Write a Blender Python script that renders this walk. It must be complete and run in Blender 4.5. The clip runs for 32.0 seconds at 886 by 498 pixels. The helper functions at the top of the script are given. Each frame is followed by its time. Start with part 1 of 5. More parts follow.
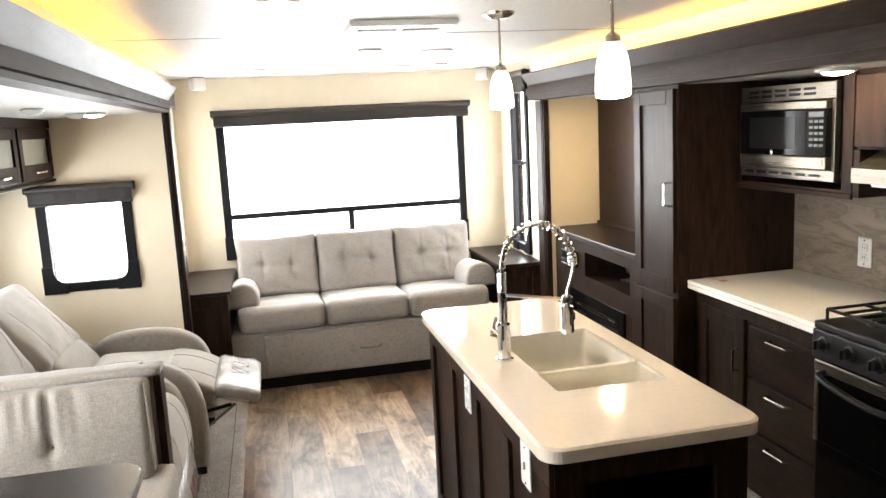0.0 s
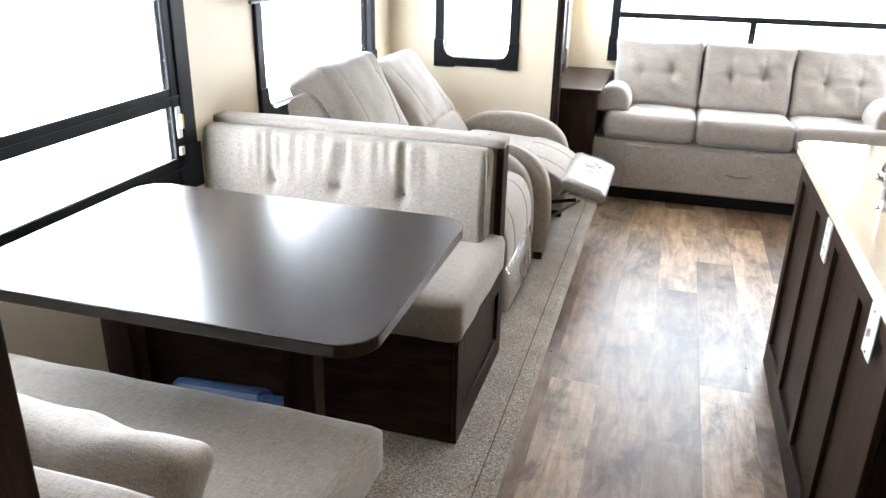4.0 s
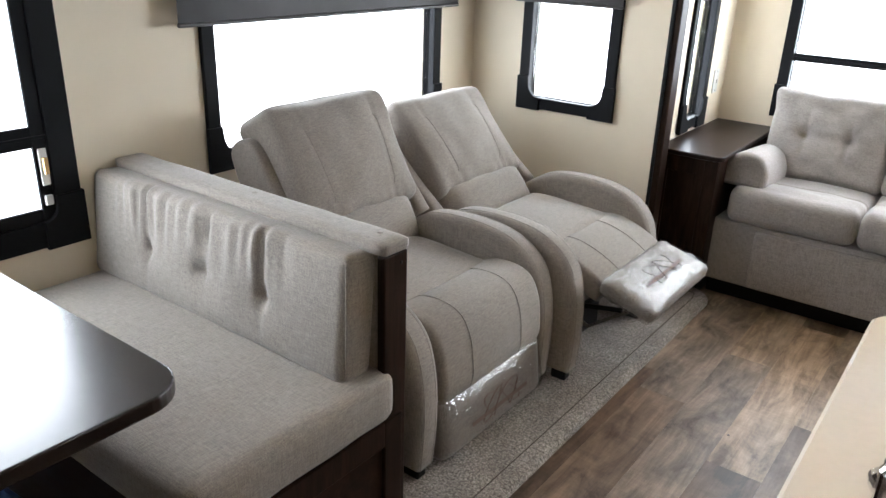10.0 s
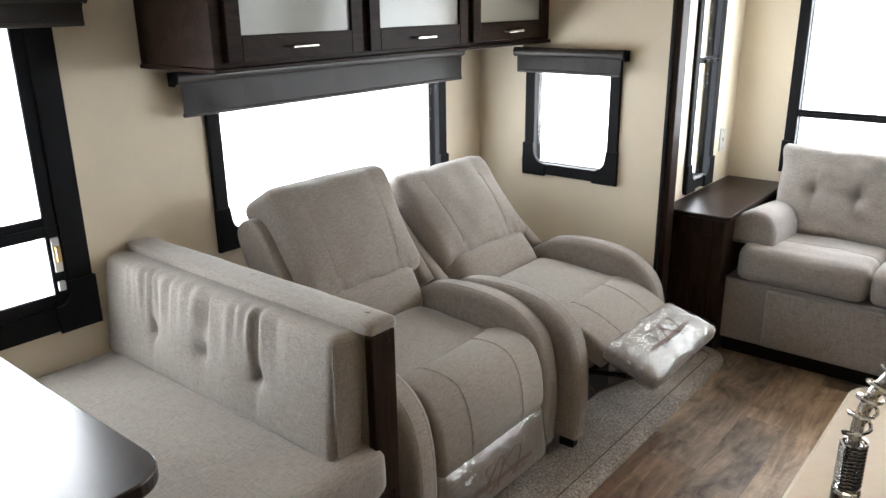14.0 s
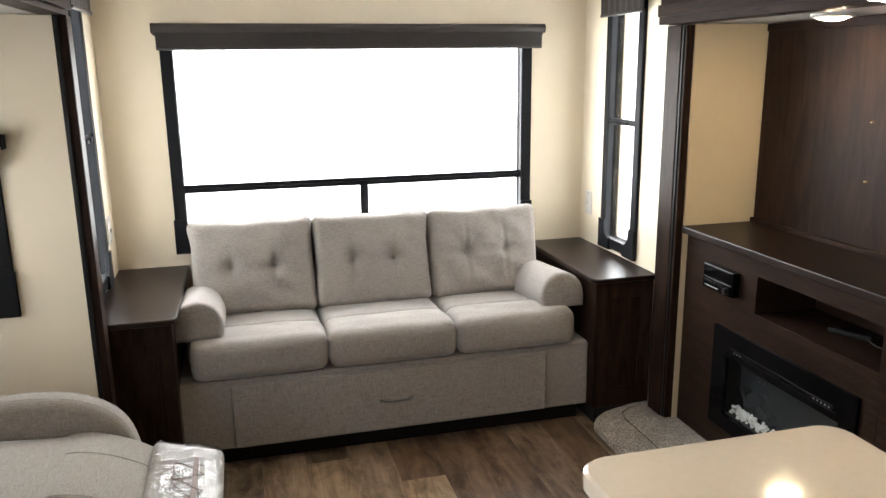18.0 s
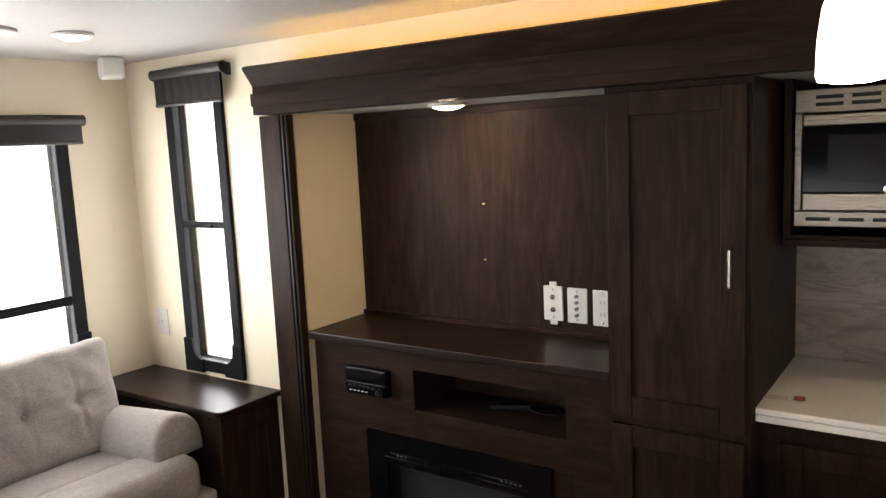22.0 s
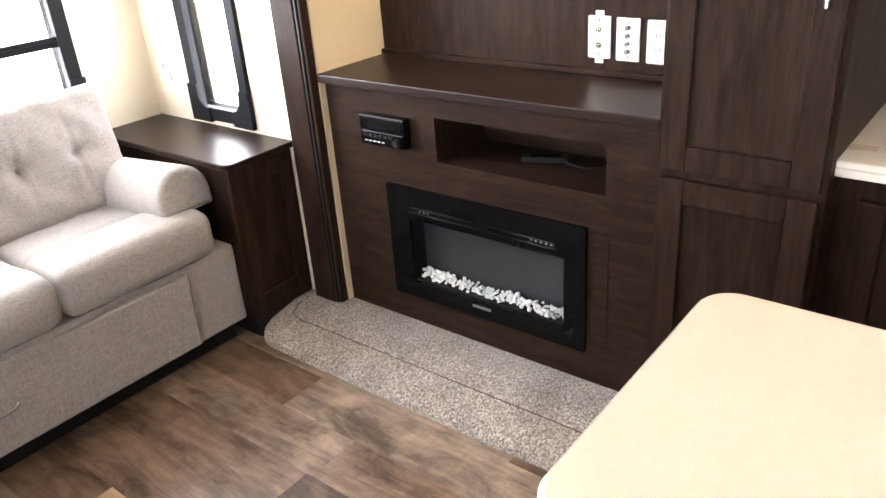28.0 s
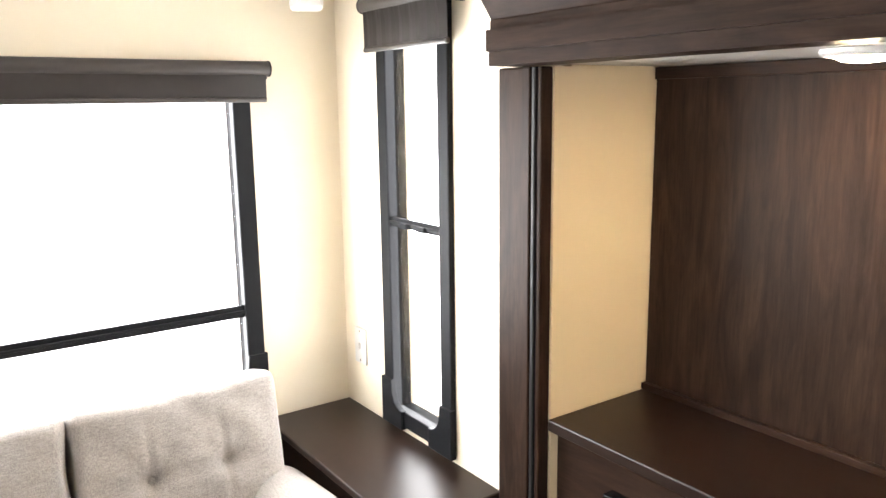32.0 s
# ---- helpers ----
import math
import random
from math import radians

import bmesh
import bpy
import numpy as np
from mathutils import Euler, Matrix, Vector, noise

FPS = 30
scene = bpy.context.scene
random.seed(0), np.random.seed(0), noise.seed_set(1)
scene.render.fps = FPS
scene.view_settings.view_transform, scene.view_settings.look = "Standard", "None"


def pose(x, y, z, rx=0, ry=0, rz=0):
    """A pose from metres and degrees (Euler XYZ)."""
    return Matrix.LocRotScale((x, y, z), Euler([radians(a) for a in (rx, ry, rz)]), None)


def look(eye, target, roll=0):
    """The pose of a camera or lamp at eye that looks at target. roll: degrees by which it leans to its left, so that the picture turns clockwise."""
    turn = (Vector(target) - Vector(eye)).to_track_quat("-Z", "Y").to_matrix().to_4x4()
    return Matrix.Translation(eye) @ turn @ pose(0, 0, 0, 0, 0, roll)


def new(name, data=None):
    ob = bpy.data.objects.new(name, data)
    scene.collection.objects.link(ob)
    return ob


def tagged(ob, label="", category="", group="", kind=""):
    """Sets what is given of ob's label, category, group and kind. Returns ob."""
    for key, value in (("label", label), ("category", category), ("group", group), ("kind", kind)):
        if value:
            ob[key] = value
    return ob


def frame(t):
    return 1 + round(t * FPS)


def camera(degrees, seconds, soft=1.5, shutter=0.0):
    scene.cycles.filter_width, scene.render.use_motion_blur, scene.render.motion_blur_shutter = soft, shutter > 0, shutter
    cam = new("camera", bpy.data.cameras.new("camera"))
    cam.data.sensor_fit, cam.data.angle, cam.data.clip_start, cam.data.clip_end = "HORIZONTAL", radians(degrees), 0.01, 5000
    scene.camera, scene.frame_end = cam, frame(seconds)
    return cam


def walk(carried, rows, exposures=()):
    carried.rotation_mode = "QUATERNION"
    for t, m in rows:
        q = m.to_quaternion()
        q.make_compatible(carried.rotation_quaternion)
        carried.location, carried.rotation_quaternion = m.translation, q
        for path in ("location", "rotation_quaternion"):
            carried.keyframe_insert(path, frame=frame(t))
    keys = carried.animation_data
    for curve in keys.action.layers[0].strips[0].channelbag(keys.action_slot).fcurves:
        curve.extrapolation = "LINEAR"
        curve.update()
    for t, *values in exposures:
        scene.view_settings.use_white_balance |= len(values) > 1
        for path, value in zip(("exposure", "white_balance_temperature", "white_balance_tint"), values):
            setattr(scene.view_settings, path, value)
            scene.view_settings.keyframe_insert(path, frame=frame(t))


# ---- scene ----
cam = camera(59.9, 32.0)
PATH = [
    (0, (-0.576, -5.546, 1.622), (-0.145, -3.62, 1.3), -2.9),
    (0.5, (-0.53, -5.499, 1.623), (-0.267, -3.542, 1.31), -2.7),
    (1, (-0.495, -5.47, 1.617), (-0.411, -3.495, 1.313), -2.1),
    (1.5, (-0.481, -5.456, 1.602), (-0.547, -3.487, 1.26), -1.5),
    (2, (-0.48, -5.44, 1.585), (-0.688, -3.491, 1.186), -0.9),
    (2.5, (-0.484, -5.447, 1.571), (-0.812, -3.53, 1.102), -0.3),
    (3, (-0.471, -5.435, 1.553), (-0.885, -3.561, 0.988), -0.0),
    (3.5, (-0.469, -5.432, 1.531), (-0.93, -3.601, 0.874), 0.5),
    (4, (-0.468, -5.426, 1.511), (-0.979, -3.646, 0.755), 1.2),
    (4.5, (-0.467, -5.42, 1.493), (-1.023, -3.676, 0.69), 2.2),
    (5, (-0.471, -5.438, 1.479), (-1.041, -3.72, 0.62), 2.8),
    (5.5, (-0.478, -5.47, 1.474), (-1.023, -3.754, 0.591), 3.0),
    (6, (-0.474, -5.465, 1.477), (-0.999, -3.743, 0.598), 2.8),
    (6.5, (-0.449, -5.375, 1.488), (-1, -3.651, 0.636), 2.1),
    (7, (-0.419, -5.254, 1.496), (-1.029, -3.529, 0.688), 0.9),
    (7.5, (-0.369, -5.075, 1.518), (-1.046, -3.362, 0.739), 0.3),
    (8, (-0.292, -4.898, 1.518), (-1.028, -3.198, 0.761), -0.3),
    (8.5, (-0.167, -4.684, 1.536), (-1.035, -3.03, 0.823), 0.8),
    (9, (-0.063, -4.499, 1.538), (-1.013, -2.895, 0.813), 1.7),
    (9.5, (0.043, -4.329, 1.538), (-1.005, -2.794, 0.799), 1.4),
    (10, (0.119, -4.182, 1.546), (-0.98, -2.69, 0.793), 2.0),
    (10.5, (0.18, -4.085, 1.558), (-0.985, -2.655, 0.764), 2.1),
    (11, (0.261, -4.03, 1.563), (-1.002, -2.682, 0.757), 1.3),
    (11.5, (0.341, -4.012, 1.562), (-0.985, -2.704, 0.756), -0.2),
    (12, (0.377, -4.008, 1.552), (-0.996, -2.74, 0.747), -1.3),
    (12.5, (0.385, -4.01, 1.549), (-0.999, -2.747, 0.756), -1.6),
    (13, (0.362, -4.025, 1.571), (-0.98, -2.726, 0.809), -0.9),
    (13.5, (0.298, -4.078, 1.597), (-0.994, -2.711, 0.917), -0.9),
    (14, (0.239, -4.121, 1.619), (-0.972, -2.651, 0.997), -0.8),
    (14.5, (0.158, -4.128, 1.636), (-0.91, -2.526, 1.067), -0.9),
    (15, (0.045, -4.106, 1.645), (-0.822, -2.376, 1.113), -1.1),
    (15.5, (-0.063, -4.056, 1.643), (-0.709, -2.242, 1.122), -1.0),
    (16, (-0.116, -3.981, 1.639), (-0.56, -2.111, 1.1), -1.0),
    (16.5, (-0.236, -3.933, 1.627), (-0.445, -2.018, 1.094), -0.4),
    (17, (-0.414, -3.885, 1.631), (-0.373, -1.955, 1.11), -0.3),
    (17.5, (-0.537, -3.814, 1.609), (-0.274, -1.893, 1.117), -0.7),
    (18, (-0.572, -3.71, 1.587), (-0.081, -1.828, 1.125), -0.7),
    (18.5, (-0.62, -3.57, 1.605), (0.147, -1.77, 1.187), -0.9),
    (19, (-0.643, -3.466, 1.621), (0.298, -1.75, 1.208), -1.3),
    (19.5, (-0.671, -3.35, 1.596), (0.456, -1.742, 1.219), -0.9),
    (20, (-0.695, -3.248, 1.601), (0.592, -1.76, 1.241), -1.2),
    (20.5, (-0.73, -3.158, 1.607), (0.696, -1.799, 1.261), -1.5),
    (21, (-0.777, -3.069, 1.614), (0.738, -1.803, 1.293), -1.9),
    (21.5, (-0.812, -3.01, 1.617), (0.772, -1.826, 1.32), -2.4),
    (22, (-0.838, -2.986, 1.613), (0.788, -1.855, 1.336), -2.7),
    (22.5, (-0.847, -2.971, 1.61), (0.814, -1.886, 1.35), -2.7),
    (23, (-0.847, -2.952, 1.607), (0.808, -1.873, 1.298), -2.7),
    (23.5, (-0.838, -2.942, 1.576), (0.799, -1.878, 1.141), -2.5),
    (24, (-0.834, -2.936, 1.555), (0.777, -1.889, 0.999), -2.3),
    (24.5, (-0.834, -2.932, 1.531), (0.746, -1.889, 0.886), -2.0),
    (25, (-0.828, -2.925, 1.534), (0.71, -1.876, 0.801), -2.1),
    (25.5, (-0.832, -2.908, 1.512), (0.668, -1.848, 0.721), -2.7),
    (26, (-0.826, -2.909, 1.498), (0.634, -1.838, 0.643), -3.2),
    (26.5, (-0.802, -2.922, 1.482), (0.622, -1.836, 0.585), -3.8),
    (27, (-0.749, -2.928, 1.473), (0.65, -1.824, 0.561), -4.2),
    (27.5, (-0.654, -2.908, 1.482), (0.737, -1.783, 0.587), -4.2),
    (28, (-0.547, -2.865, 1.502), (0.836, -1.717, 0.624), -4.3),
    (28.5, (-0.416, -2.829, 1.523), (0.982, -1.66, 0.699), -3.5),
    (29, (-0.312, -2.813, 1.552), (1.133, -1.62, 0.854), -3.1),
    (29.5, (-0.244, -2.788, 1.592), (1.253, -1.576, 1.056), -2.2),
    (30, (-0.195, -2.693, 1.608), (1.328, -1.479, 1.154), 0.3),
    (30.5, (-0.138, -2.576, 1.636), (1.338, -1.293, 1.217), 0.7),
    (31, (-0.12, -2.471, 1.647), (1.254, -1.07, 1.258), 0.2),
    (31.5, (-0.064, -2.35, 1.65), (1.201, -0.847, 1.273), -0.5),
    (32, (0.002, -2.198, 1.66), (1.134, -0.592, 1.286), -0.8),
]
EXPOSURE = [(0, 0.5, 6700, 10), (2, 0.6, 6500, 10), (4, 0.85, 6050, 10), (7, 0.1, 5900, 10), (9, -0.05, 6000, 10), (13, -0.32, 6350, 10), (16, -0.2, 6400, 10), (18, -0.33, 6650, 10), (20, -0.62, 6900, 10), (23, -0.78, 6900, 14), (25, -0.5, 6600, 13), (28, 0.7, 6450, 16), (30, 0.6, 6800, 14), (32, 0.45, 6750, 13)]
walk(cam, [(t, look(eye, target, roll)) for t, eye, target, roll in PATH], EXPOSURE)

# ---------------------------------------------------------------- light
world = bpy.data.worlds.new("world")
scene.world = world
world.use_nodes = True
wn = world.node_tree.nodes
sky = wn.new("ShaderNodeTexSky")
sky.sky_type = 'NISHITA'
sky.sun_disc = False
sky.sun_elevation, sky.sun_rotation = radians(40), radians(150)
sky.dust_density = 4.0
world.node_tree.links.new(sky.outputs[0], wn["Background"].inputs[0])
wn["Background"].inputs[1].default_value = 0.15


def area_lamp(name, m, sx, sy, watts, colour=(1, 1, 1)):
    data = bpy.data.lights.new(name, 'AREA')
    data.shape, data.size, data.size_y = 'RECTANGLE', sx, sy
    data.energy, data.color = watts, colour
    ob = new(name, data)
    ob.matrix_world = m
    return ob


DAY = 52.0          # watts per square metre of window
SUN = bpy.data.lights.new("sun", 'SUN')
SUN.energy, SUN.angle, SUN.color = 1.0, radians(12), (1.0, 0.96, 0.9)
sun_ob = new("sun", SUN)
sun_ob.matrix_world = look((3, 6, 8), (0, 0, 0))


# ---------------------------------------------------------------- materials
def shader(name):
    m = bpy.data.materials.new(name)
    m.use_nodes = True
    nt = m.node_tree
    return m, nt, nt.nodes["Principled BSDF"]


def ramp(nt, fac, stops):
    r = nt.nodes.new("ShaderNodeValToRGB")
    while len(r.color_ramp.elements) < len(stops):
        r.color_ramp.elements.new(0.5)
    for e, (p, c) in zip(r.color_ramp.elements, stops):
        e.position, e.color = p, (*c, 1)
    nt.links.new(fac, r.inputs[0])
    return r.outputs[0]


def coords(nt, scale=(1, 1, 1), space="Object", shift=False):
    tc = nt.nodes.new("ShaderNodeTexCoord")
    mp = nt.nodes.new("ShaderNodeMapping")
    mp.inputs["Scale"].default_value = scale
    nt.links.new(tc.outputs[space], mp.inputs[0])
    if shift:
        oi = nt.nodes.new("ShaderNodeObjectInfo")
        mul = nt.nodes.new("ShaderNodeMath")
        mul.operation = 'MULTIPLY'
        mul.inputs[1].default_value = 37.0
        nt.links.new(oi.outputs["Random"], mul.inputs[0])
        nt.links.new(mul.outputs[0], mp.inputs["Location"])
    return mp.outputs[0]


def tex(nt, vec, scale, detail=4.0, rough=0.55, distort=0.0):
    n = nt.nodes.new("ShaderNodeTexNoise")
    n.inputs["Scale"].default_value = scale
    n.inputs["Detail"].default_value = detail
    n.inputs["Roughness"].default_value = rough
    n.inputs["Distortion"].default_value = distort
    nt.links.new(vec, n.inputs["Vector"])
    return n.outputs[0]


def mixc(nt, kind, fac, a, b):
    m = nt.nodes.new("ShaderNodeMix")
    m.data_type, m.blend_type = 'RGBA', kind
    for sock, v in ((m.inputs[0], fac), (m.inputs[6], a), (m.inputs[7], b)):
        if isinstance(v, (int, float)):
            sock.default_value = v
        elif isinstance(v, tuple):
            sock.default_value = (*v, 1)
        else:
            nt.links.new(v, sock)
    return m.outputs[2]


def bump(nt, bsdf, height, strength, dist=0.002):
    b = nt.nodes.new("ShaderNodeBump")
    b.inputs["Strength"].default_value, b.inputs["Distance"].default_value = strength, dist
    nt.links.new(height, b.inputs["Height"])
    nt.links.new(b.outputs[0], bsdf.inputs["Normal"])


def plain(name, colour, rough=0.5, metal=0.0, vary=0.06, scale=9.0, grain=0.0, grain_scale=400.0, spec=0.5):
    m, nt, b = shader(name)
    v = coords(nt)
    n = tex(nt, v, scale)
    lo, hi = tuple(c * (1 - vary) for c in colour), tuple(min(1, c * (1 + vary)) for c in colour)
    nt.links.new(ramp(nt, n, [(0.3, lo), (0.7, hi)]), b.inputs["Base Color"])
    b.inputs["Roughness"].default_value, b.inputs["Metallic"].default_value = rough, metal
    b.inputs["Specular IOR Level"].default_value = spec
    if grain:
        bump(nt, b, tex(nt, v, grain_scale, 2), grain, 0.001)
    return m


def wood(name, dark, light, axis=2, rough=0.42, scale=1.0, contrast=0.5, relief=0.12, spec=0.07):
    """Printed wood grain that runs along one axis."""
    m, nt, b = shader(name)
    s = [24.0 * scale] * 3
    s[axis] = 3.4 * scale
    v = coords(nt, tuple(s), shift=True)
    g = tex(nt, v, 1.0, 6, 0.62, 1.1)
    s2 = [190.0] * 3
    s2[axis] = 9.0
    f = tex(nt, coords(nt, tuple(s2), shift=True), 1.0, 4, 0.68, 0.6)
    s3 = [16.0] * 3
    s3[axis] = 7.0
    big = tex(nt, coords(nt, tuple(s3), shift=True), 1.0, 4, 0.65, 0.8)
    mid = tuple((a + c) / 2 for a, c in zip(dark, light))
    c1 = ramp(nt, g, [(0.34, dark), (0.5, mid), (0.66, light)])
    c2 = mixc(nt, 'MULTIPLY', contrast, c1, ramp(nt, f, [(0.38, (0.58, 0.55, 0.53)), (0.52, (1, 1, 1)), (0.66, (1.15, 1.15, 1.15))]))
    c3 = mixc(nt, 'MULTIPLY', 0.3, c2, ramp(nt, big, [(0.34, (0.5, 0.48, 0.46)), (0.5, (0.9, 0.9, 0.9)), (0.66, (1.2, 1.2, 1.2))]))
    nt.links.new(c3, b.inputs["Base Color"])
    nt.links.new(ramp(nt, g, [(0.3, (rough - relief * 0.3,) * 3), (0.7, (rough + relief * 0.6,) * 3)]), b.inputs["Roughness"])
    b.inputs["Specular IOR Level"].default_value = spec
    if relief:
        bump(nt, b, f, relief, 0.0008)
    return m


def fabric(name, colour, scale=1.0):
    """Heathered woven cloth: slubs along both threads."""
    m, nt, b = shader(name)
    threads = []
    for axis in range(3):
        k = [430.0 * scale] * 3
        k[axis] = 36.0 * scale
        threads.append(tex(nt, coords(nt, tuple(k)), 1.0, 3, 0.65))
    big = tex(nt, coords(nt), 5.0, 3)
    lo, hi = tuple(c * 0.45 for c in colour), tuple(min(1, c * 1.5) for c in colour)
    cols = [ramp(nt, n, [(0.34, lo), (0.66, hi)]) for n in threads]
    c = mixc(nt, 'MIX', 0.33, mixc(nt, 'MIX', 0.5, cols[0], cols[1]), cols[2])
    c = mixc(nt, 'MULTIPLY', 0.35, c, ramp(nt, big, [(0.3, (0.86, 0.86, 0.86)), (0.7, (1, 1, 1))]))
    nt.links.new(c, b.inputs["Base Color"])
    b.inputs["Roughness"].default_value = 0.85
    b.inputs["Sheen Weight"].default_value = 0.25
    b.inputs["Sheen Roughness"].default_value = 0.5
    bump(nt, b, mixc(nt, 'ADD', 1.0, mixc(nt, 'ADD', 1.0, threads[0], threads[1]), threads[2]), 0.3, 0.0012)
    return m


def metal(name, colour, rough, brushed=None):
    m, nt, b = shader(name)
    b.inputs["Base Color"].default_value = (*colour, 1)
    b.inputs["Metallic"].default_value = 1.0
    if brushed is not None:
        s = [600.0] * 3
        s[brushed] = 4.0
        f = tex(nt, coords(nt, tuple(s)), 1.0, 2)
        nt.links.new(ramp(nt, f, [(0.3, (rough - 0.06,) * 3), (0.7, (rough + 0.1,) * 3)]), b.inputs["Roughness"])
        bump(nt, b, f, 0.02, 0.0004)
    else:
        b.inputs["Roughness"].default_value = rough
    return m


def glow(name, colour, strength):
    m, nt, b = shader(name)
    b.inputs["Base Color"].default_value = (*colour, 1)
    b.inputs["Emission Color"].default_value = (*colour, 1)
    b.inputs["Emission Strength"].default_value = strength
    return m


def glass(name, tint=(1, 1, 1), rough=0.0, gloss=0.05, crinkle=0.0):
    m, nt, b = shader(name)
    out = nt.nodes["Material Output"]
    gl, tr = nt.nodes.new("ShaderNodeBsdfGlossy"), nt.nodes.new("ShaderNodeBsdfTransparent")
    mx = nt.nodes.new("ShaderNodeMixShader")
    mx.inputs[0].default_value = gloss
    gl.inputs["Roughness"].default_value = rough
    tr.inputs[0].default_value = (*tint, 1)
    if crinkle:
        bump(nt, gl, tex(nt, coords(nt, (1, 0.6, 1)), 24, 3, 0.55, 1.4), crinkle, 0.02)
    nt.links.new(tr.outputs[0], mx.inputs[1])
    nt.links.new(gl.outputs[0], mx.inputs[2])
    nt.links.new(mx.outputs[0], out.inputs[0])
    return m


ESP_D, ESP_L = (0.0128, 0.0071, 0.0049), (0.0295, 0.0167, 0.0117)
M = {}
M["wood_v"] = wood("espresso wood upright", ESP_D, ESP_L, 2)
M["wood_x"] = wood("espresso wood across", ESP_D, ESP_L, 0)
M["wood_y"] = wood("espresso wood along", ESP_D, ESP_L, 1)
M["gloss_y"] = wood("espresso moulding along", ESP_D, ESP_L, 1, rough=0.45, spec=0.06)
M["top"] = wood("espresso table top", (0.0125, 0.0084, 0.0068), (0.0150, 0.0098, 0.0080), 0, rough=0.26, contrast=0.1, relief=0.0, spec=0.9)
M["top_y"] = wood("espresso shelf top", (0.0115, 0.0062, 0.0045), (0.0140, 0.0076, 0.0055), 1, rough=0.34, contrast=0.1, relief=0.0, spec=0.2)
M["wall"] = plain("cream vinyl wall", (0.70, 0.62, 0.485), 0.62, vary=0.035, scale=3.0, grain=0.18, grain_scale=260)
# Same vinyl as the cream wall; lamp warmth and shade painted into its colour.
M["wall_tinted"] = plain("cream vinyl wall with warm dim light painted in", (0.56, 0.455, 0.30), 0.62, vary=0.035, scale=3.0, grain=0.18, grain_scale=260)
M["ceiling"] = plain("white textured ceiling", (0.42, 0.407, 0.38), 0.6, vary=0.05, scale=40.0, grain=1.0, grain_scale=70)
M["fabric"] = fabric("grey linen cloth", (0.240, 0.209, 0.181))
M["fabric_s"] = fabric("taupe sofa cloth", (0.264, 0.238, 0.222))
M["black"] = plain("black plastic", (0.008, 0.008, 0.0085), 0.45, vary=0.15, spec=0.2)
M["frame"] = plain("black window frame", (0.009, 0.0097, 0.0112), 0.5, vary=0.12, grain=0.08, grain_scale=500, spec=0.08)
M["blind"] = plain("dark brown roller blind", (0.030, 0.025, 0.023), 0.42, vary=0.12, grain=0.15, grain_scale=300)
M["counter"] = plain("cream solid surface", (0.59, 0.52, 0.43), 0.09, vary=0.02, scale=60)
M["counter_k"] = plain("white solid surface", (0.70, 0.665, 0.60), 0.16, vary=0.02, scale=60)
M["sink"] = plain("cream sink", (0.93, 0.86, 0.73), 0.25, vary=0.02)
M["white"] = plain("white plastic", (0.58, 0.57, 0.545), 0.35, vary=0.02)
M["grey"] = plain("grey socket slots", (0.12, 0.12, 0.12), 0.5)
M["steel"] = metal("brushed steel", (0.20, 0.175, 0.145), 0.30, 1)
M["chrome"] = metal("chrome", (0.80, 0.80, 0.80), 0.08)
M["nickel"] = metal("satin nickel", (0.46, 0.43, 0.385), 0.26)
M["brass"] = metal("brass screw", (0.6, 0.42, 0.2), 0.35)
M["pane"] = glass("window glass")
M["bowl"] = plain("frosted lamp glass", (0.50, 0.51, 0.48), 0.3, vary=0.12, scale=8)
M["frost"] = plain("frosted door glass", (0.33, 0.335, 0.30), 0.16, vary=0.05, scale=2, spec=0.3)
M["black_glass"] = plain("black glass", (0.003, 0.003, 0.0033), 0.10, vary=0.1, spec=0.08)
M["grey_glass"] = plain("grey smoked screen", (0.022, 0.025, 0.027), 0.18, vary=0.1, scale=3)
M["lamp_white"] = glow("lit white glass", (1.0, 0.86, 0.66), 9.0)
M["bulb"] = glow("lit bulb", (1.0, 0.88, 0.7), 240.0)
M["led"] = glow("lit lamp lens", (1.0, 0.80, 0.52), 40.0)
M["led_kitchen"] = glow("lit kitchen lamp lens", (1.0, 0.80, 0.52), 170.0)
M["led_shelf"] = glow("lit shelf lamp lens", (1.0, 0.80, 0.52), 300.0)
M["cove"] = glow("amber light strip", (1.0, 0.57, 0.10), 42.0)
M["blue"] = plain("blue plastic", (0.007, 0.035, 0.10), 0.5)
M["red"] = plain("red card", (0.30, 0.03, 0.02), 0.5)
M["plastic_wrap"] = glass("clear plastic wrap", (0.93, 0.93, 0.93), 0.10, 0.16, 0.7)


def carpet_material():
    m, nt, b = shader("beige flecked carpet")
    v = coords(nt)
    fl = tex(nt, v, 128, 3, 0.85)
    big = tex(nt, v, 7, 4)
    c = ramp(nt, fl, [(0.36, (0.065, 0.053, 0.044)), (0.45, (0.19, 0.162, 0.138)), (0.54, (0.30, 0.263, 0.232)), (0.64, (0.54, 0.49, 0.44))])
    c = mixc(nt, 'MULTIPLY', 0.6, c, ramp(nt, big, [(0.36, (0.62, 0.6, 0.58)), (0.62, (1.1, 1.1, 1.1))]))
    nt.links.new(c, b.inputs["Base Color"])
    b.inputs["Roughness"].default_value = 0.95
    b.inputs["Sheen Weight"].default_value = 0.3
    bump(nt, b, tex(nt, v, 150, 3, 0.75), 0.8, 0.006)
    return m


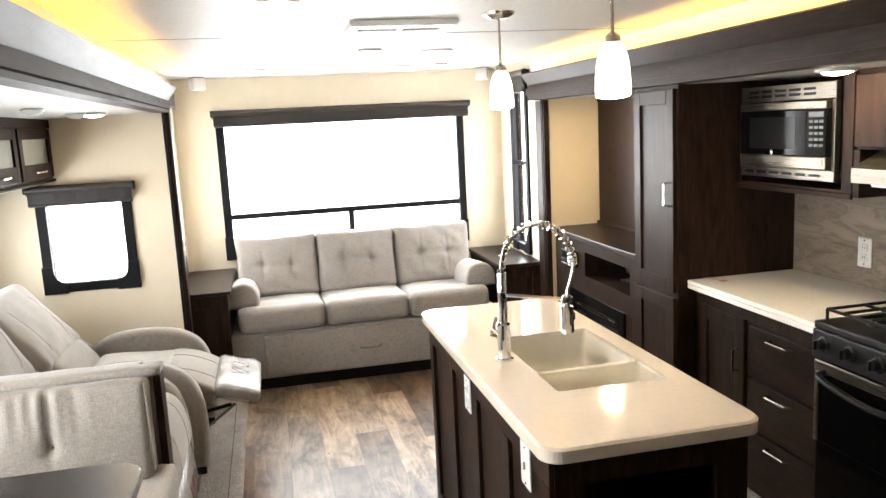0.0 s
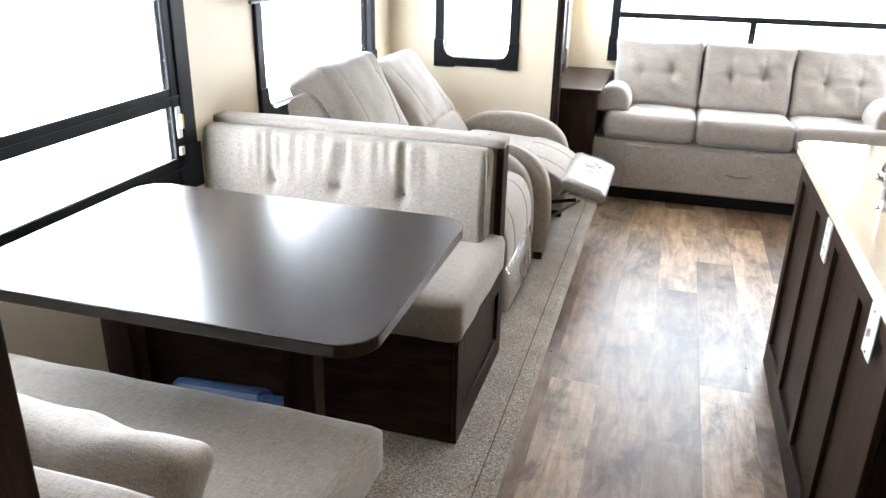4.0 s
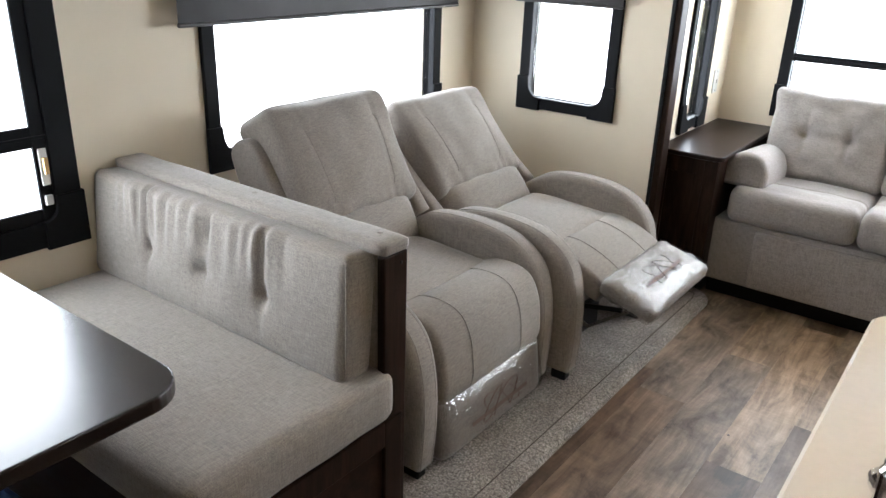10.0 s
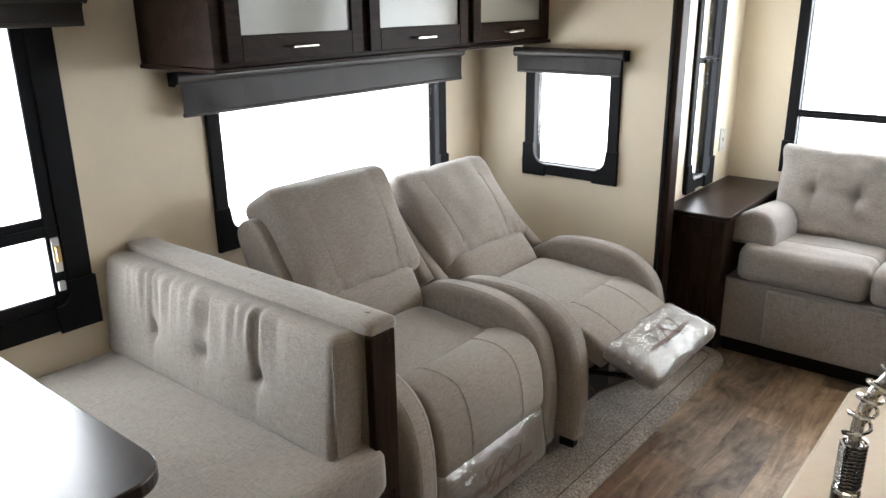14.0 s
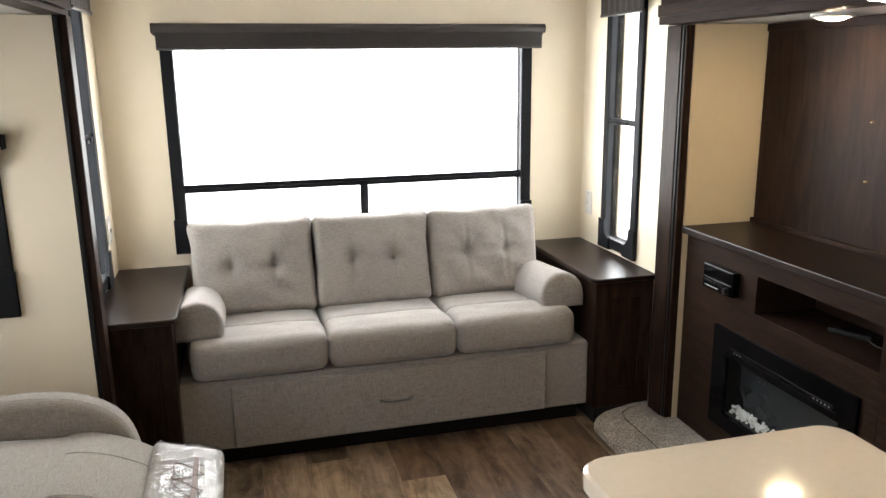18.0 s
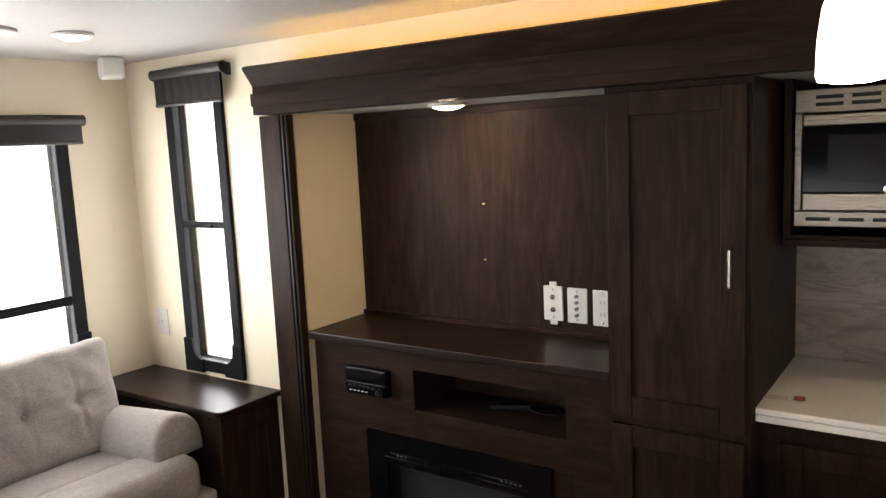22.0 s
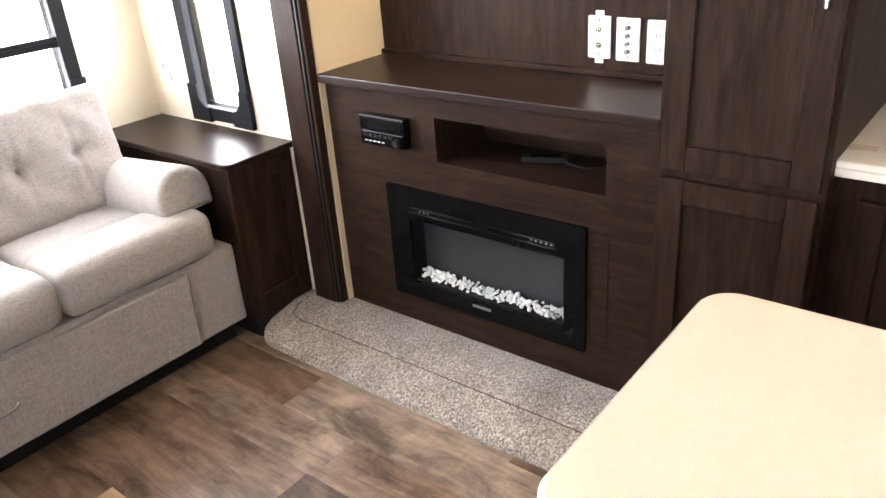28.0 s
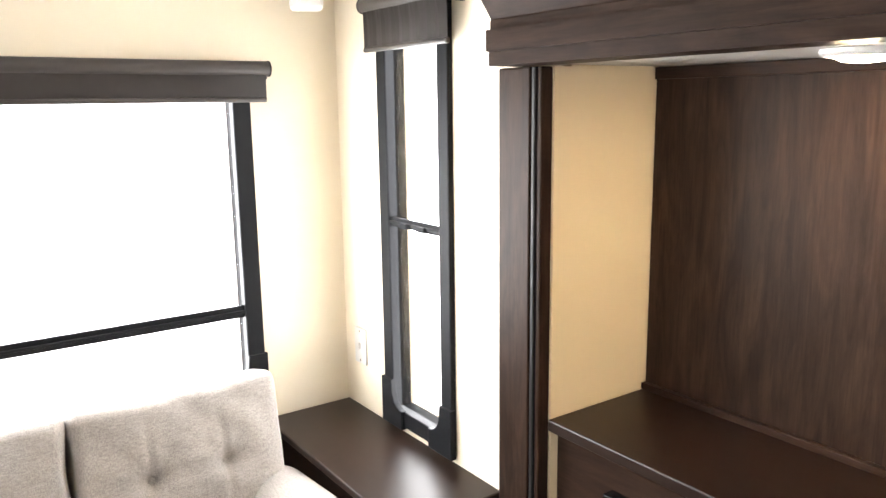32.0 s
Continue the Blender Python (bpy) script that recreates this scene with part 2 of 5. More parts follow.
def plank_material():
    m, nt, b = shader("grey brown vinyl plank")
    oi = nt.nodes.new("ShaderNodeObjectInfo")
    g = tex(nt, coords(nt, (2.6, 17, 17), shift=True), 1.0, 5, 0.6, 1.6)
    fine = tex(nt, coords(nt, (8, 170, 170), shift=True), 1.0, 3, 0.6)
    saw = tex(nt, coords(nt, (90, 6, 6), shift=True), 1.0, 2, 0.6)
    blot = tex(nt, coords(nt, (4.2, 7.5, 7.5), shift=True), 1.0, 5, 0.66, 0.5)
    base = ramp(nt, oi.outputs["Random"], [(0.0, (0.125, 0.082, 0.056)), (0.25, (0.19, 0.134, 0.095)), (0.5, (0.235, 0.188, 0.148)), (0.75, (0.30, 0.225, 0.162)), (1.0, (0.40, 0.288, 0.19))])
    c = mixc(nt, 'MULTIPLY', 0.7, base, ramp(nt, g, [(0.36, (0.55, 0.51, 0.47)), (0.5, (0.92, 0.9, 0.88)), (0.64, (1.25, 1.23, 1.21))]))
    c = mixc(nt, 'MULTIPLY', 0.75, c, ramp(nt, blot, [(0.36, (0.20, 0.155, 0.125)), (0.45, (0.72, 0.70, 0.68)), (0.60, (1.3, 1.27, 1.23))]))
    c = mixc(nt, 'MULTIPLY', 0.35, c, ramp(nt, fine, [(0.35, (0.6, 0.6, 0.6)), (0.65, (1.1, 1.1, 1.1))]))
    c = mixc(nt, 'MULTIPLY', 0.25, c, ramp(nt, saw, [(0.4, (0.7, 0.7, 0.7)), (0.6, (1.05, 1.05, 1.05))]))
    nt.links.new(c, b.inputs["Base Color"])
    nt.links.new(ramp(nt, g, [(0.3, (0.43,) * 3), (0.7, (0.36,) * 3)]), b.inputs["Roughness"])
    b.inputs["Specular IOR Level"].default_value = 0.3
    bump(nt, b, fine, 0.07, 0.0006)
    return m


def stone_material():
    m, nt, b = shader("grey veined backsplash")
    v = coords(nt, (9, 3.6, 14))
    n = tex(nt, v, 1.0, 9, 0.62, 0.7)
    c = ramp(nt, n, [(0.34, (0.11, 0.083, 0.06)), (0.46, (0.20, 0.162, 0.125)), (0.50, (0.135, 0.105, 0.078)), (0.54, (0.21, 0.172, 0.134)), (0.66, (0.24, 0.20, 0.16))])
    nt.links.new(c, b.inputs["Base Color"])
    b.inputs["Roughness"].default_value = 0.35
    return m


M["carpet"] = carpet_material()
M["thread"] = plain("brown carpet thread", (0.07, 0.055, 0.043), 0.9)
M["plank"] = plank_material()
M["stone"] = stone_material()


# ---------------------------------------------------------------- builders
def thing(name, place, label, category, group="", kind="", turn=0):
    ob = new(name)
    ob.empty_display_size = 0.1
    ob.matrix_world = pose(*place, 0, 0, turn)
    return tagged(ob, label, category, group, kind)


def part(name, bm, material, parent=None, label="", smooth=False):
    me = bpy.data.meshes.new(name)
    if smooth:
        for f in bm.faces:
            f.smooth = True
    bm.to_mesh(me)
    bm.free()
    me.materials.append(M[material] if isinstance(material, str) else material)
    ob = new(name, me)
    if smooth:
        ob.data.shade_smooth()
    if parent:
        ob.parent = parent
    if label:
        ob["label"] = label
    return ob


def box(x0, x1, y0, y1, z0, z1, bevel=0.0, seg=2, bm=None):
    own = bmesh.new()
    m = Matrix.Translation(((x0 + x1) / 2, (y0 + y1) / 2, (z0 + z1) / 2)) @ Matrix.Diagonal((abs(x1 - x0), abs(y1 - y0), abs(z1 - z0), 1))
    bmesh.ops.create_cube(own, size=1, matrix=m)
    if bevel:
        bmesh.ops.bevel(own, geom=own.edges[:], offset=bevel, segments=seg, affect='EDGES', profile=0.5)
    return join(bm, own) if bm else own


def join(a, b):
    me = bpy.data.meshes.new("tmp")
    b.to_mesh(me)
    b.free()
    a.from_mesh(me)
    bpy.data.meshes.remove(me)
    return a


def slab(outline, z0, z1, bevel=0.0, seg=2):
    """A flat solid over an outline of (x, y)."""
    bm = bmesh.new()
    vs = [bm.verts.new((x, y, z0)) for x, y in outline]
    f = bm.faces.new(vs)
    up = bmesh.ops.extrude_face_region(bm, geom=[f])
    bmesh.ops.translate(bm, vec=(0, 0, z1 - z0), verts=[v for v in up["geom"] if isinstance(v, bmesh.types.BMVert)])
    bmesh.ops.recalc_face_normals(bm, faces=bm.faces)
    if bevel:
        edges = [e for e in bm.edges if abs(e.verts[0].co.z - e.verts[1].co.z) < 1e-6]
        bmesh.ops.bevel(bm, geom=edges, offset=bevel, segments=seg, affect='EDGES', profile=0.5)
    return bm


def round_rect(x0, x1, y0, y1, r, n=6, corners="abcd"):
    pts = []
    for key, cx, cy, a0 in (("a", x1 - r, y1 - r, 0), ("b", x0 + r, y1 - r, 90), ("c", x0 + r, y0 + r, 180), ("d", x1 - r, y0 + r, 270)):
        if key in corners:
            pts += [(cx + r * math.cos(radians(a0 + 90 * i / n)), cy + r * math.sin(radians(a0 + 90 * i / n))) for i in range(n + 1)]
        else:
            pts.append((x1 if key in "ad" else x0, y1 if key in "ab" else y0))
    return pts


def turned(profile, n=24, m=None):
    """A solid of revolution about z from (radius, height) pairs."""
    bm = bmesh.new()
    rings = []
    for r, z in profile:
        rings.append([bm.verts.new((r * math.cos(2 * math.pi * i / n), r * math.sin(2 * math.pi * i / n), z)) for i in range(n)] if r > 1e-6 else [bm.verts.new((0, 0, z))])
    for a, b in zip(rings, rings[1:]):
        for i in range(n):
            j = (i + 1) % n
            q = [a[i % len(a)], a[j % len(a)], b[j % len(b)], b[i % len(b)]]
            q = list(dict.fromkeys(q))
            if len(q) > 2:
                bm.faces.new(q)
    for ring, flip in ((rings[0], True), (rings[-1], False)):
        if len(ring) > 1:
            bm.faces.new(ring[::-1] if flip else ring)
    bmesh.ops.recalc_face_normals(bm, faces=bm.faces)
    if m is not None:
        bm.transform(m)
    return bm


def tube(points, r, n=10, bm=None):
    """A round rod along points."""
    own = bmesh.new()
    pts = [Vector(p) for p in points]
    rings = []
    side = None
    for i, p in enumerate(pts):
        d = (pts[min(i + 1, len(pts) - 1)] - pts[max(i - 1, 0)]).normalized()
        if side is None:
            side = d.orthogonal().normalized()
        side = (side - d * side.dot(d)).normalized()
        up = d.cross(side)
        rings.append([own.verts.new(p + r * (math.cos(2 * math.pi * k / n) * side + math.sin(2 * math.pi * k / n) * up)) for k in range(n)])
    for a, b in zip(rings, rings[1:]):
        for k in range(n):
            own.faces.new((a[k], a[(k + 1) % n], b[(k + 1) % n], b[k]))
    own.faces.new(rings[0][::-1])
    own.faces.new(rings[-1])
    return join(bm, own) if bm else own


def pad(sx, sy, sz, r, seg=(8, 8, 4), bulge=(0, 0, 0), dents=(), face=2, wrinkle=0.0, seed=0):
    """A soft cushion round the origin: a rounded block that bulges on its faces; dents: (u, v, depth, radius) in metres on the face's upper side."""
    bm = bmesh.new()
    bmesh.ops.create_cube(bm, size=2)
    for axis in range(3):
        edges = [e for e in bm.edges if abs((e.verts[0].co - e.verts[1].co)[axis]) > 1e-4 and abs((e.verts[0].co - e.verts[1].co)[(axis + 1) % 3]) < 1e-4 and abs((e.verts[0].co - e.verts[1].co)[(axis + 2) % 3]) < 1e-4]
        if seg[axis] > 1:
            bmesh.ops.subdivide_edges(bm, edges=edges, cuts=seg[axis] - 1, use_grid_fill=True)
    h = Vector((sx / 2, sy / 2, sz / 2))
    r = min(r, min(h) * 0.98)
    u, v = [a for a in range(3) if a != face]
    for vert in bm.verts:
        q = vert.co.copy()
        # crowd the cuts towards the edges, where the rounding is
        q = Vector([math.copysign(abs(c) ** 0.75, c) for c in q])
        p = Vector([q[i] * h[i] for i in range(3)])
        c = Vector([max(-h[i] + r, min(h[i] - r, p[i])) for i in range(3)])
        d = p - c
        if d.length > 1e-9:
            k = max(abs(d[0]), abs(d[1]), abs(d[2])) / d.length if d.length > 1e-9 else 1
            p = c + d * k
        for a in range(3):
            o = [b for b in range(3) if b != a]
            p[a] += math.copysign(bulge[a], q[a]) * abs(q[a]) * (1 - q[o[0]] ** 2) * (1 - q[o[1]] ** 2) if abs(q[a]) > 0.3 else 0
        if q[face] > 0.3:
            for du, dv, depth, rad in dents:
                e2 = ((p[u] - du) ** 2 + (p[v] - dv) ** 2) / rad ** 2
                p[face] -= depth * math.exp(-e2)
        if wrinkle:
            p += wrinkle * Vector(noise.noise_vector(p * 9 + Vector((seed * 3.1, 0, 0))))
        vert.co = p
    bmesh.ops.recalc_face_normals(bm, faces=bm.faces)
    return bm


def at(bm, *args):
    bm.transform(args[0] if isinstance(args[0], Matrix) else pose(*args))
    return bm


def wall_with_holes(axis, at0, at1, u0, u1, z0, z1, holes):
    """A wall slab across one axis with rectangular openings (u0, u1, z0, z1) through it, in pieces that butt."""
    bm = bmesh.new()

    def piece(a, b, c, d):
        if b - a > 1e-4 and d - c > 1e-4:
            if axis == "y":
                box(a, b, at0, at1, c, d, bm=bm)
            else:
                box(at0, at1, a, b, c, d, bm=bm)
    cuts = sorted({u0, u1, *(v for h in holes for v in h[:2] if u0 < v < u1)})
    for a, b in zip(cuts, cuts[1:]):
        z = z0
        for h in sorted((h for h in holes if h[0] <= a + 1e-6 and h[1] >= b - 1e-6), key=lambda h: h[2]):
            piece(a, b, z, h[2])
            z = h[3]
        piece(a, b, z, z1)
    bmesh.ops.remove_doubles(bm, verts=bm.verts, dist=1e-5)
    return bm


def structure(name, bm, material, label, category="wall", smooth=False):
    return tagged(part(name, bm, material, smooth=smooth), label, category, kind="structure")


def side_profile(points, y0, y1, bevel, seg=3):
    """A solid whose side outline (x, z) runs from y0 to y1, with soft edges."""
    bm = slab(points, y0, y1, bevel, seg)
    bm.transform(Matrix(((1, 0, 0, 0), (0, 0, 1, 0), (0, 1, 0, 0), (0, 0, 0, 1))))
    bmesh.ops.recalc_face_normals(bm, faces=bm.faces)
    return bm


def smooth_line(pts, n=6):
    """Catmull-Rom through points, open."""
    out = []
    for i in range(len(pts) - 1):
        p0, p1, p2, p3 = (Vector(pts[max(0, min(len(pts) - 1, i + k))]) for k in (-1, 0, 1, 2))
        for j in range(n):
            t = j / n
            q = 0.5 * ((2 * p1) + (p2 - p0) * t + (2 * p0 - 5 * p1 + 4 * p2 - p3) * t * t + (3 * p1 - p0 - 3 * p2 + p3) * t ** 3)
            out.append(tuple(q))
    return out + [tuple(pts[-1])]


# ---------------------------------------------------------------- plan (metres)
XW = 1.155                 # side walls of the body stand at -XW and XW
H = 1.998                  # ceiling
YF = -7.2                  # front wall, behind the walk
SL, SLY0, SLY1 = -2.10, -4.935, -0.975    # left slide-out: back wall, near and far end
SR, SRY0, SRY1 = 1.74, -4.92, -0.968       # right slide-out
SH = 1.737                 # ceiling of the slide-outs
SHL = 1.762                # inner edge of the left one, which slopes down to SH at the wall
ZL, ZR = 0.03, 0.085        # their floors
T = 0.06

# windows: (u0, u1, z0, z1) of the clear opening, u along the wall
W_REAR = (-0.838, 0.812, 0.803, 1.72)
W_RIGHT = (-0.568, -0.310, 0.755, 1.87)
W_LEFT = (-0.570, -0.335, 0.755, 1.87)
W_SMALL = (-1.768, -1.371, 0.847, 1.33)
W_RECL = (-2.525, -1.31, 0.80, 1.34)
W_DIN = (-4.45, -3.127, 0.72, 1.60)

structure("wall_rear", wall_with_holes("y", 0, T, -XW - T, XW + T, -0.1, H + 0.05, [W_REAR]), "wall", "cream vinyl rear wall with a wide window")
structure("wall_left_rear", wall_with_holes("x", -XW - T, -XW, -0.915, 0, -0.1, H + 0.05, [W_LEFT]), "wall", "cream vinyl side wall with a tall narrow window")
structure("wall_right_rear", wall_with_holes("x", XW, XW + T, -0.945, 0, -0.1, H + 0.05, [W_RIGHT]), "wall", "cream vinyl side wall with a tall narrow window")
# Unseen side walls behind the walk, made dark so they bounce little light.
structure("wall_left_front", box(-XW - T, -XW, YF, SLY0 - T, -0.1, H + 0.05), "wood_v", "unseen side wall, dark to cut bounced light")
structure("wall_right_front", box(XW, XW + T, YF, SRY0 - T, -0.1, H + 0.05), "wood_v", "unseen side wall, dark to cut bounced light")
structure("wall_left_header", box(-XW - T, -XW, SLY0 - T, -0.915, SHL + 0.02, H + 0.05), "wall", "cream vinyl strip of wall above the slide-out")
structure("wall_right_header", box(XW, XW + T, SRY0 - T, -0.945, SH + 0.02, H + 0.05), "wall", "cream vinyl strip of wall above the slide-out")
# Unseen closing wall; the dark wood is there to lower the bounce.
structure("wall_front", box(-XW - T, XW + T, YF - T, YF, -0.1, H + 0.05), "wood_v", "unseen front wall, dark to cut bounced light")
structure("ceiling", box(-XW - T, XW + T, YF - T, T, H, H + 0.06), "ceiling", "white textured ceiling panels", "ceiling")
# left slide-out
structure("wall_slide_left_back", wall_with_holes("x", SL - T, SL, SLY0 - T, SLY1 + T, -0.1, SH + 0.05, [W_RECL, W_DIN]), "wall", "cream vinyl wall of the slide-out with two windows")
structure("wall_slide_left_end", wall_with_holes("y", SLY1, SLY1 + T, SL, -XW - T, -0.1, SHL + 0.01, [W_SMALL]), "wall", "cream vinyl end wall with a small window")
# Out of view, dark wood chosen to hold back bounced light.
structure("wall_slide_left_near", box(SL, -XW - T, SLY0 - T, SLY0, -0.1, SHL + 0.01), "wood_v", "unseen near end wall, dark to cut bounced light")
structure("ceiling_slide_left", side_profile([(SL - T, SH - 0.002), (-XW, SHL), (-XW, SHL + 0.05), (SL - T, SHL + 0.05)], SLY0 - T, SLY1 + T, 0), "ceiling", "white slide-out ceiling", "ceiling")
# right slide-out
structure("wall_slide_right_back", box(SR, SR + T, SRY0 - T, SRY1 + T, -0.1, SH + 0.05), "wall", "cream vinyl wall behind the kitchen")
# End wall tinted for the warm, dim light that falls here.
structure("wall_slide_right_end", box(XW + T, SR, SRY1, SRY1 + T, -0.1, SH), "wall_tinted", "cream vinyl end wall beside the fireplace, warm dim light in its colour")
# Out of view too, darkened to keep bounced light down.
structure("wall_slide_right_near", box(XW + T, SR, SRY0 - T, SRY0, -0.1, SH), "wood_v", "unseen near end wall, dark to cut bounced light")
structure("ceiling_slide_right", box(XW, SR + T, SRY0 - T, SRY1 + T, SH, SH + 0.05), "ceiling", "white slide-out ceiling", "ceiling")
structure("floor_base", box(-XW, XW, YF, 0, -0.06, -0.012), "black", "dark subfloor under the planks", "floor")

# ground outside
structure("ground", box(-400, 400, -400, 400, -0.95, -0.9), plain("pale gravel lot", (0.42, 0.41, 0.39), 0.9, vary=0.15, scale=0.6), "pale gravel lot", "ground")


# overcast distance beyond the windows; its brightness is glow given to plain sheets
M["distance"] = glow("glowing overcast distance", (0.95, 0.98, 1.0), 3.2)
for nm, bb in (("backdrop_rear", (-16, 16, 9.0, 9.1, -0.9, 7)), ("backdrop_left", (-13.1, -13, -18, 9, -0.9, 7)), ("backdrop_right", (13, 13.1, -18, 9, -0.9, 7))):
    structure(nm, box(*bb), "distance", "glowing sheet for the pale overcast distance", "backdrop")
# Sheet over the lot that glows in place of daylight falling on it.
structure("backdrop_lot", box(-13, 13, -18, 9, -0.895, -0.885), glow("glowing pale lot", (0.97, 0.98, 1.0), 1.6), "glowing sheet laid over the pale lot", "backdrop")

# ---------------------------------------------------------------- windows
WALLS = {"rear": pose(0, 0, 0), "right": pose(XW, 0, 0, 0, 0, -90), "left": pose(-XW, 0, 0, 0, 0, 90),
         "small": pose(0, SLY1, 0), "slide": pose(SL, 0, 0, 0, 0, 90)}


def window(number, wall, hole, label, bars=(), mull=None, blind=None, blocks=True, wide=0.05, power=1.0, bar=0.014, blocksize=0.075, sash=0.0):
    """A black-framed window; u runs to the viewer's right, y outwards."""
    m = WALLS[wall]
    u0, u1, z0, z1 = hole
    if wall == "right":
        u0, u1 = -hole[1], -hole[0]
    root = thing(f"window_{number}", (0, 0, 0), label, "window", kind="structure")
    root.matrix_world = m

    def add(name, bm, mat, text="", smooth=False):
        return part(name, bm, mat, root, text, smooth)
    w, p = wide, 0.016
    add("frame_left", box(u0 - w, u0 + 0.004, -p, 0.05, z0 - w, z1 + w, 0.004), "frame")
    add("frame_right", box(u1 - 0.004, u1 + w, -p, 0.05, z0 - w, z1 + w, 0.004), "frame")
    add("frame_top", box(u0 + 0.004, u1 - 0.004, -p + 0.002, 0.05, z1 - 0.004, z1 + w, 0.003), "frame")
    add("frame_bottom", box(u0 + 0.004, u1 - 0.004, -p + 0.002, 0.05, z0 - w, z0 + 0.004, 0.003), "frame")
    if blocks:
        b = blocksize
        for name, s, uc in (("corner_block", 1, u0), ("corner_block", -1, u1)):
            # a corner plate with a hollow quarter round on the glass side
            pts = [(-w - 0.006, -w - 0.006), (b, -w - 0.006), (b, 0.006)]
            pts += [(b - 0.9 * b * math.sin(radians(a)), 0.006 + 0.9 * b * (1 - math.cos(radians(a)))) for a in range(15, 91, 15)]
            pts += [(0.004, b + 0.03), (-w - 0.006, b + 0.03)]
            bm = slab([(uc + s * a, z0 + c) for a, c in pts], 0.004, 0.024, 0.003)
            bm.transform(Matrix(((1, 0, 0, 0), (0, 0, -1, 0), (0, 1, 0, 0), (0, 0, 0, 1))))
            bmesh.ops.recalc_face_normals(bm, faces=bm.faces)
            add(name, bm, "frame")
    for z in bars:
        add("cross_bar", box(u0, u1, -0.006, 0.003, z - bar, z + bar, 0.003), "frame")
        add("bar_lip", box(u0, u1, -0.013, -0.006, z - 0.004, z + 0.004, 0.001), "frame")
    if sash:
        for name, bb in (("sash_stile", (u0 + 0.004, u0 + sash, z0 + 0.004, z1)), ("sash_stile", (u1 - sash, u1 - 0.004, z0 + 0.004, z1)), ("sash_rail", (u0 + sash, u1 - sash, z0 + 0.004, z0 + sash))):
            add(name, box(bb[0], bb[1], -0.009, 0.003, bb[2], bb[3], 0.004), "frame")
    if u1 - u0 < 0.36:
        for u in ((u0 * 2 + u1) / 3, (u0 + u1 * 2) / 3):
            add("vent_latch", box(u - 0.018, u + 0.018, -0.022, -0.006, bars[0] - 0.012, bars[0] + 0.004, 0.003), "frame")
    if mull:
        u, za, zb = mull
        add("mullion", box(u - 0.02, u + 0.02, -0.006, 0.003, za, zb, 0.003), "frame")
    pane = add("pane", box(u0, u1, 0.004, 0.008, z0, z1), "pane")
    pane.visible_shadow = False
    area_lamp("window_daylight", m @ pose((u0 + u1) / 2, 0.014, (z0 + z1) / 2, -90, 0, 0), u1 - u0, z1 - z0, DAY * power * (u1 - u0) * (z1 - z0), (0.93, 0.97, 1.0))
    if blind:
        a, b2, za, zb, deep = blind
        if wall == "right":
            a, b2 = -b2, -a
        sh = thing("roller_blind", (0, 0, 0), "dark brown roller blind drawn up above a window", "blind", "window blinds")
        sh.matrix_world = m
        rad = 0.021
        part("roller", at(turned([(0, 0), (rad, 0), (rad, b2 - a), (0, b2 - a)], 32), Matrix.Translation((a, -deep + rad, zb - rad)) @ pose(0, 0, 0, 0, 90, 0)), "blind", sh, smooth=False)
        part("hem", box(a + 0.012, b2 - 0.012, -deep + 0.006, -deep + 0.022, za, za + 0.014, 0.005), "blind", sh)
        cl = bmesh.new()
        nseg = 24
        for i in range(nseg + 1):
            u = a + 0.012 + (b2 - a - 0.024) * i / nseg
            wv = 0.003 * math.sin(i * 1.9) + 0.002 * math.sin(i * 0.7)
            for z, y in ((zb - rad, -deep + 0.010), ((za + zb) / 2, -deep + 0.011 + wv * 0.4), (za + 0.01, -deep + 0.012 + wv * 0.3)):
                cl.verts.new((u, y, z))
        cl.verts.ensure_lookup_table()
        for i in range(nseg):
            for k in range(2):
                q = i * 3 + k
                cl.faces.new([cl.verts[j] for j in (q, q + 3, q + 4, q + 1)])
        bmesh.ops.solidify(cl, geom=cl.faces[:], thickness=0.003)
        part("cloth", cl, "blind", sh)
        for u in (a, b2 - 0.006):
            part("bracket", box(u, u + 0.006, -deep + 0.030, -0.002, zb - 0.05, zb - 0.004, 0.002), "frame", sh)
            part("end_cap", at(turned([(0, 0), (rad + 0.001, 0), (rad + 0.001, 0.004), (rad - 0.004, 0.006), (0, 0.006)], 20), Matrix.Translation((u - 0.0045 if u == a else u + 0.0045, -deep + rad, zb - rad)) @ pose(0, 0, 0, 0, 90, 0)), "frame", sh)
    return root


window(1, "rear", W_REAR, "wide black-framed rear window", bars=(1.047,), mull=(0.0, 0.803, 1.03), blind=(-0.905, 0.895, 1.668, 1.782, 0.10), power=1.05, bar=0.019)
window(2, "right", W_RIGHT, "tall narrow black-framed side window", bars=(1.325,), blind=(-0.672, -0.250, 1.80, 1.948, 0.06), wide=0.045, blocksize=0.06, power=0.85)
window(3, "left", W_LEFT, "tall narrow black-framed side window", bars=(1.325,), blind=(-0.675, -0.265, 1.80, 1.948, 0.06), wide=0.045, blocksize=0.06, power=0.85)
window(4, "small", W_SMALL, "small black-framed window with rounded lower corners", blind=(-1.845, -1.292, 1.285, 1.398, 0.075), wide=0.048, blocksize=0.07, power=0.8)
window(5, "slide", W_RECL, "wide black-framed window behind the recliners", blind=(-2.70, -1.185, 1.252, 1.402, 0.07), wide=0.05, power=0.6)
window(6, "slide", W_DIN, "wide black-framed dinette window with a sliding lower vent", bars=(0.978,), blind=(-4.57, -2.965, 1.555, 1.66, 0.07), wide=0.075, blocksize=0.05, power=0.95, bar=0.031, sash=0.045)

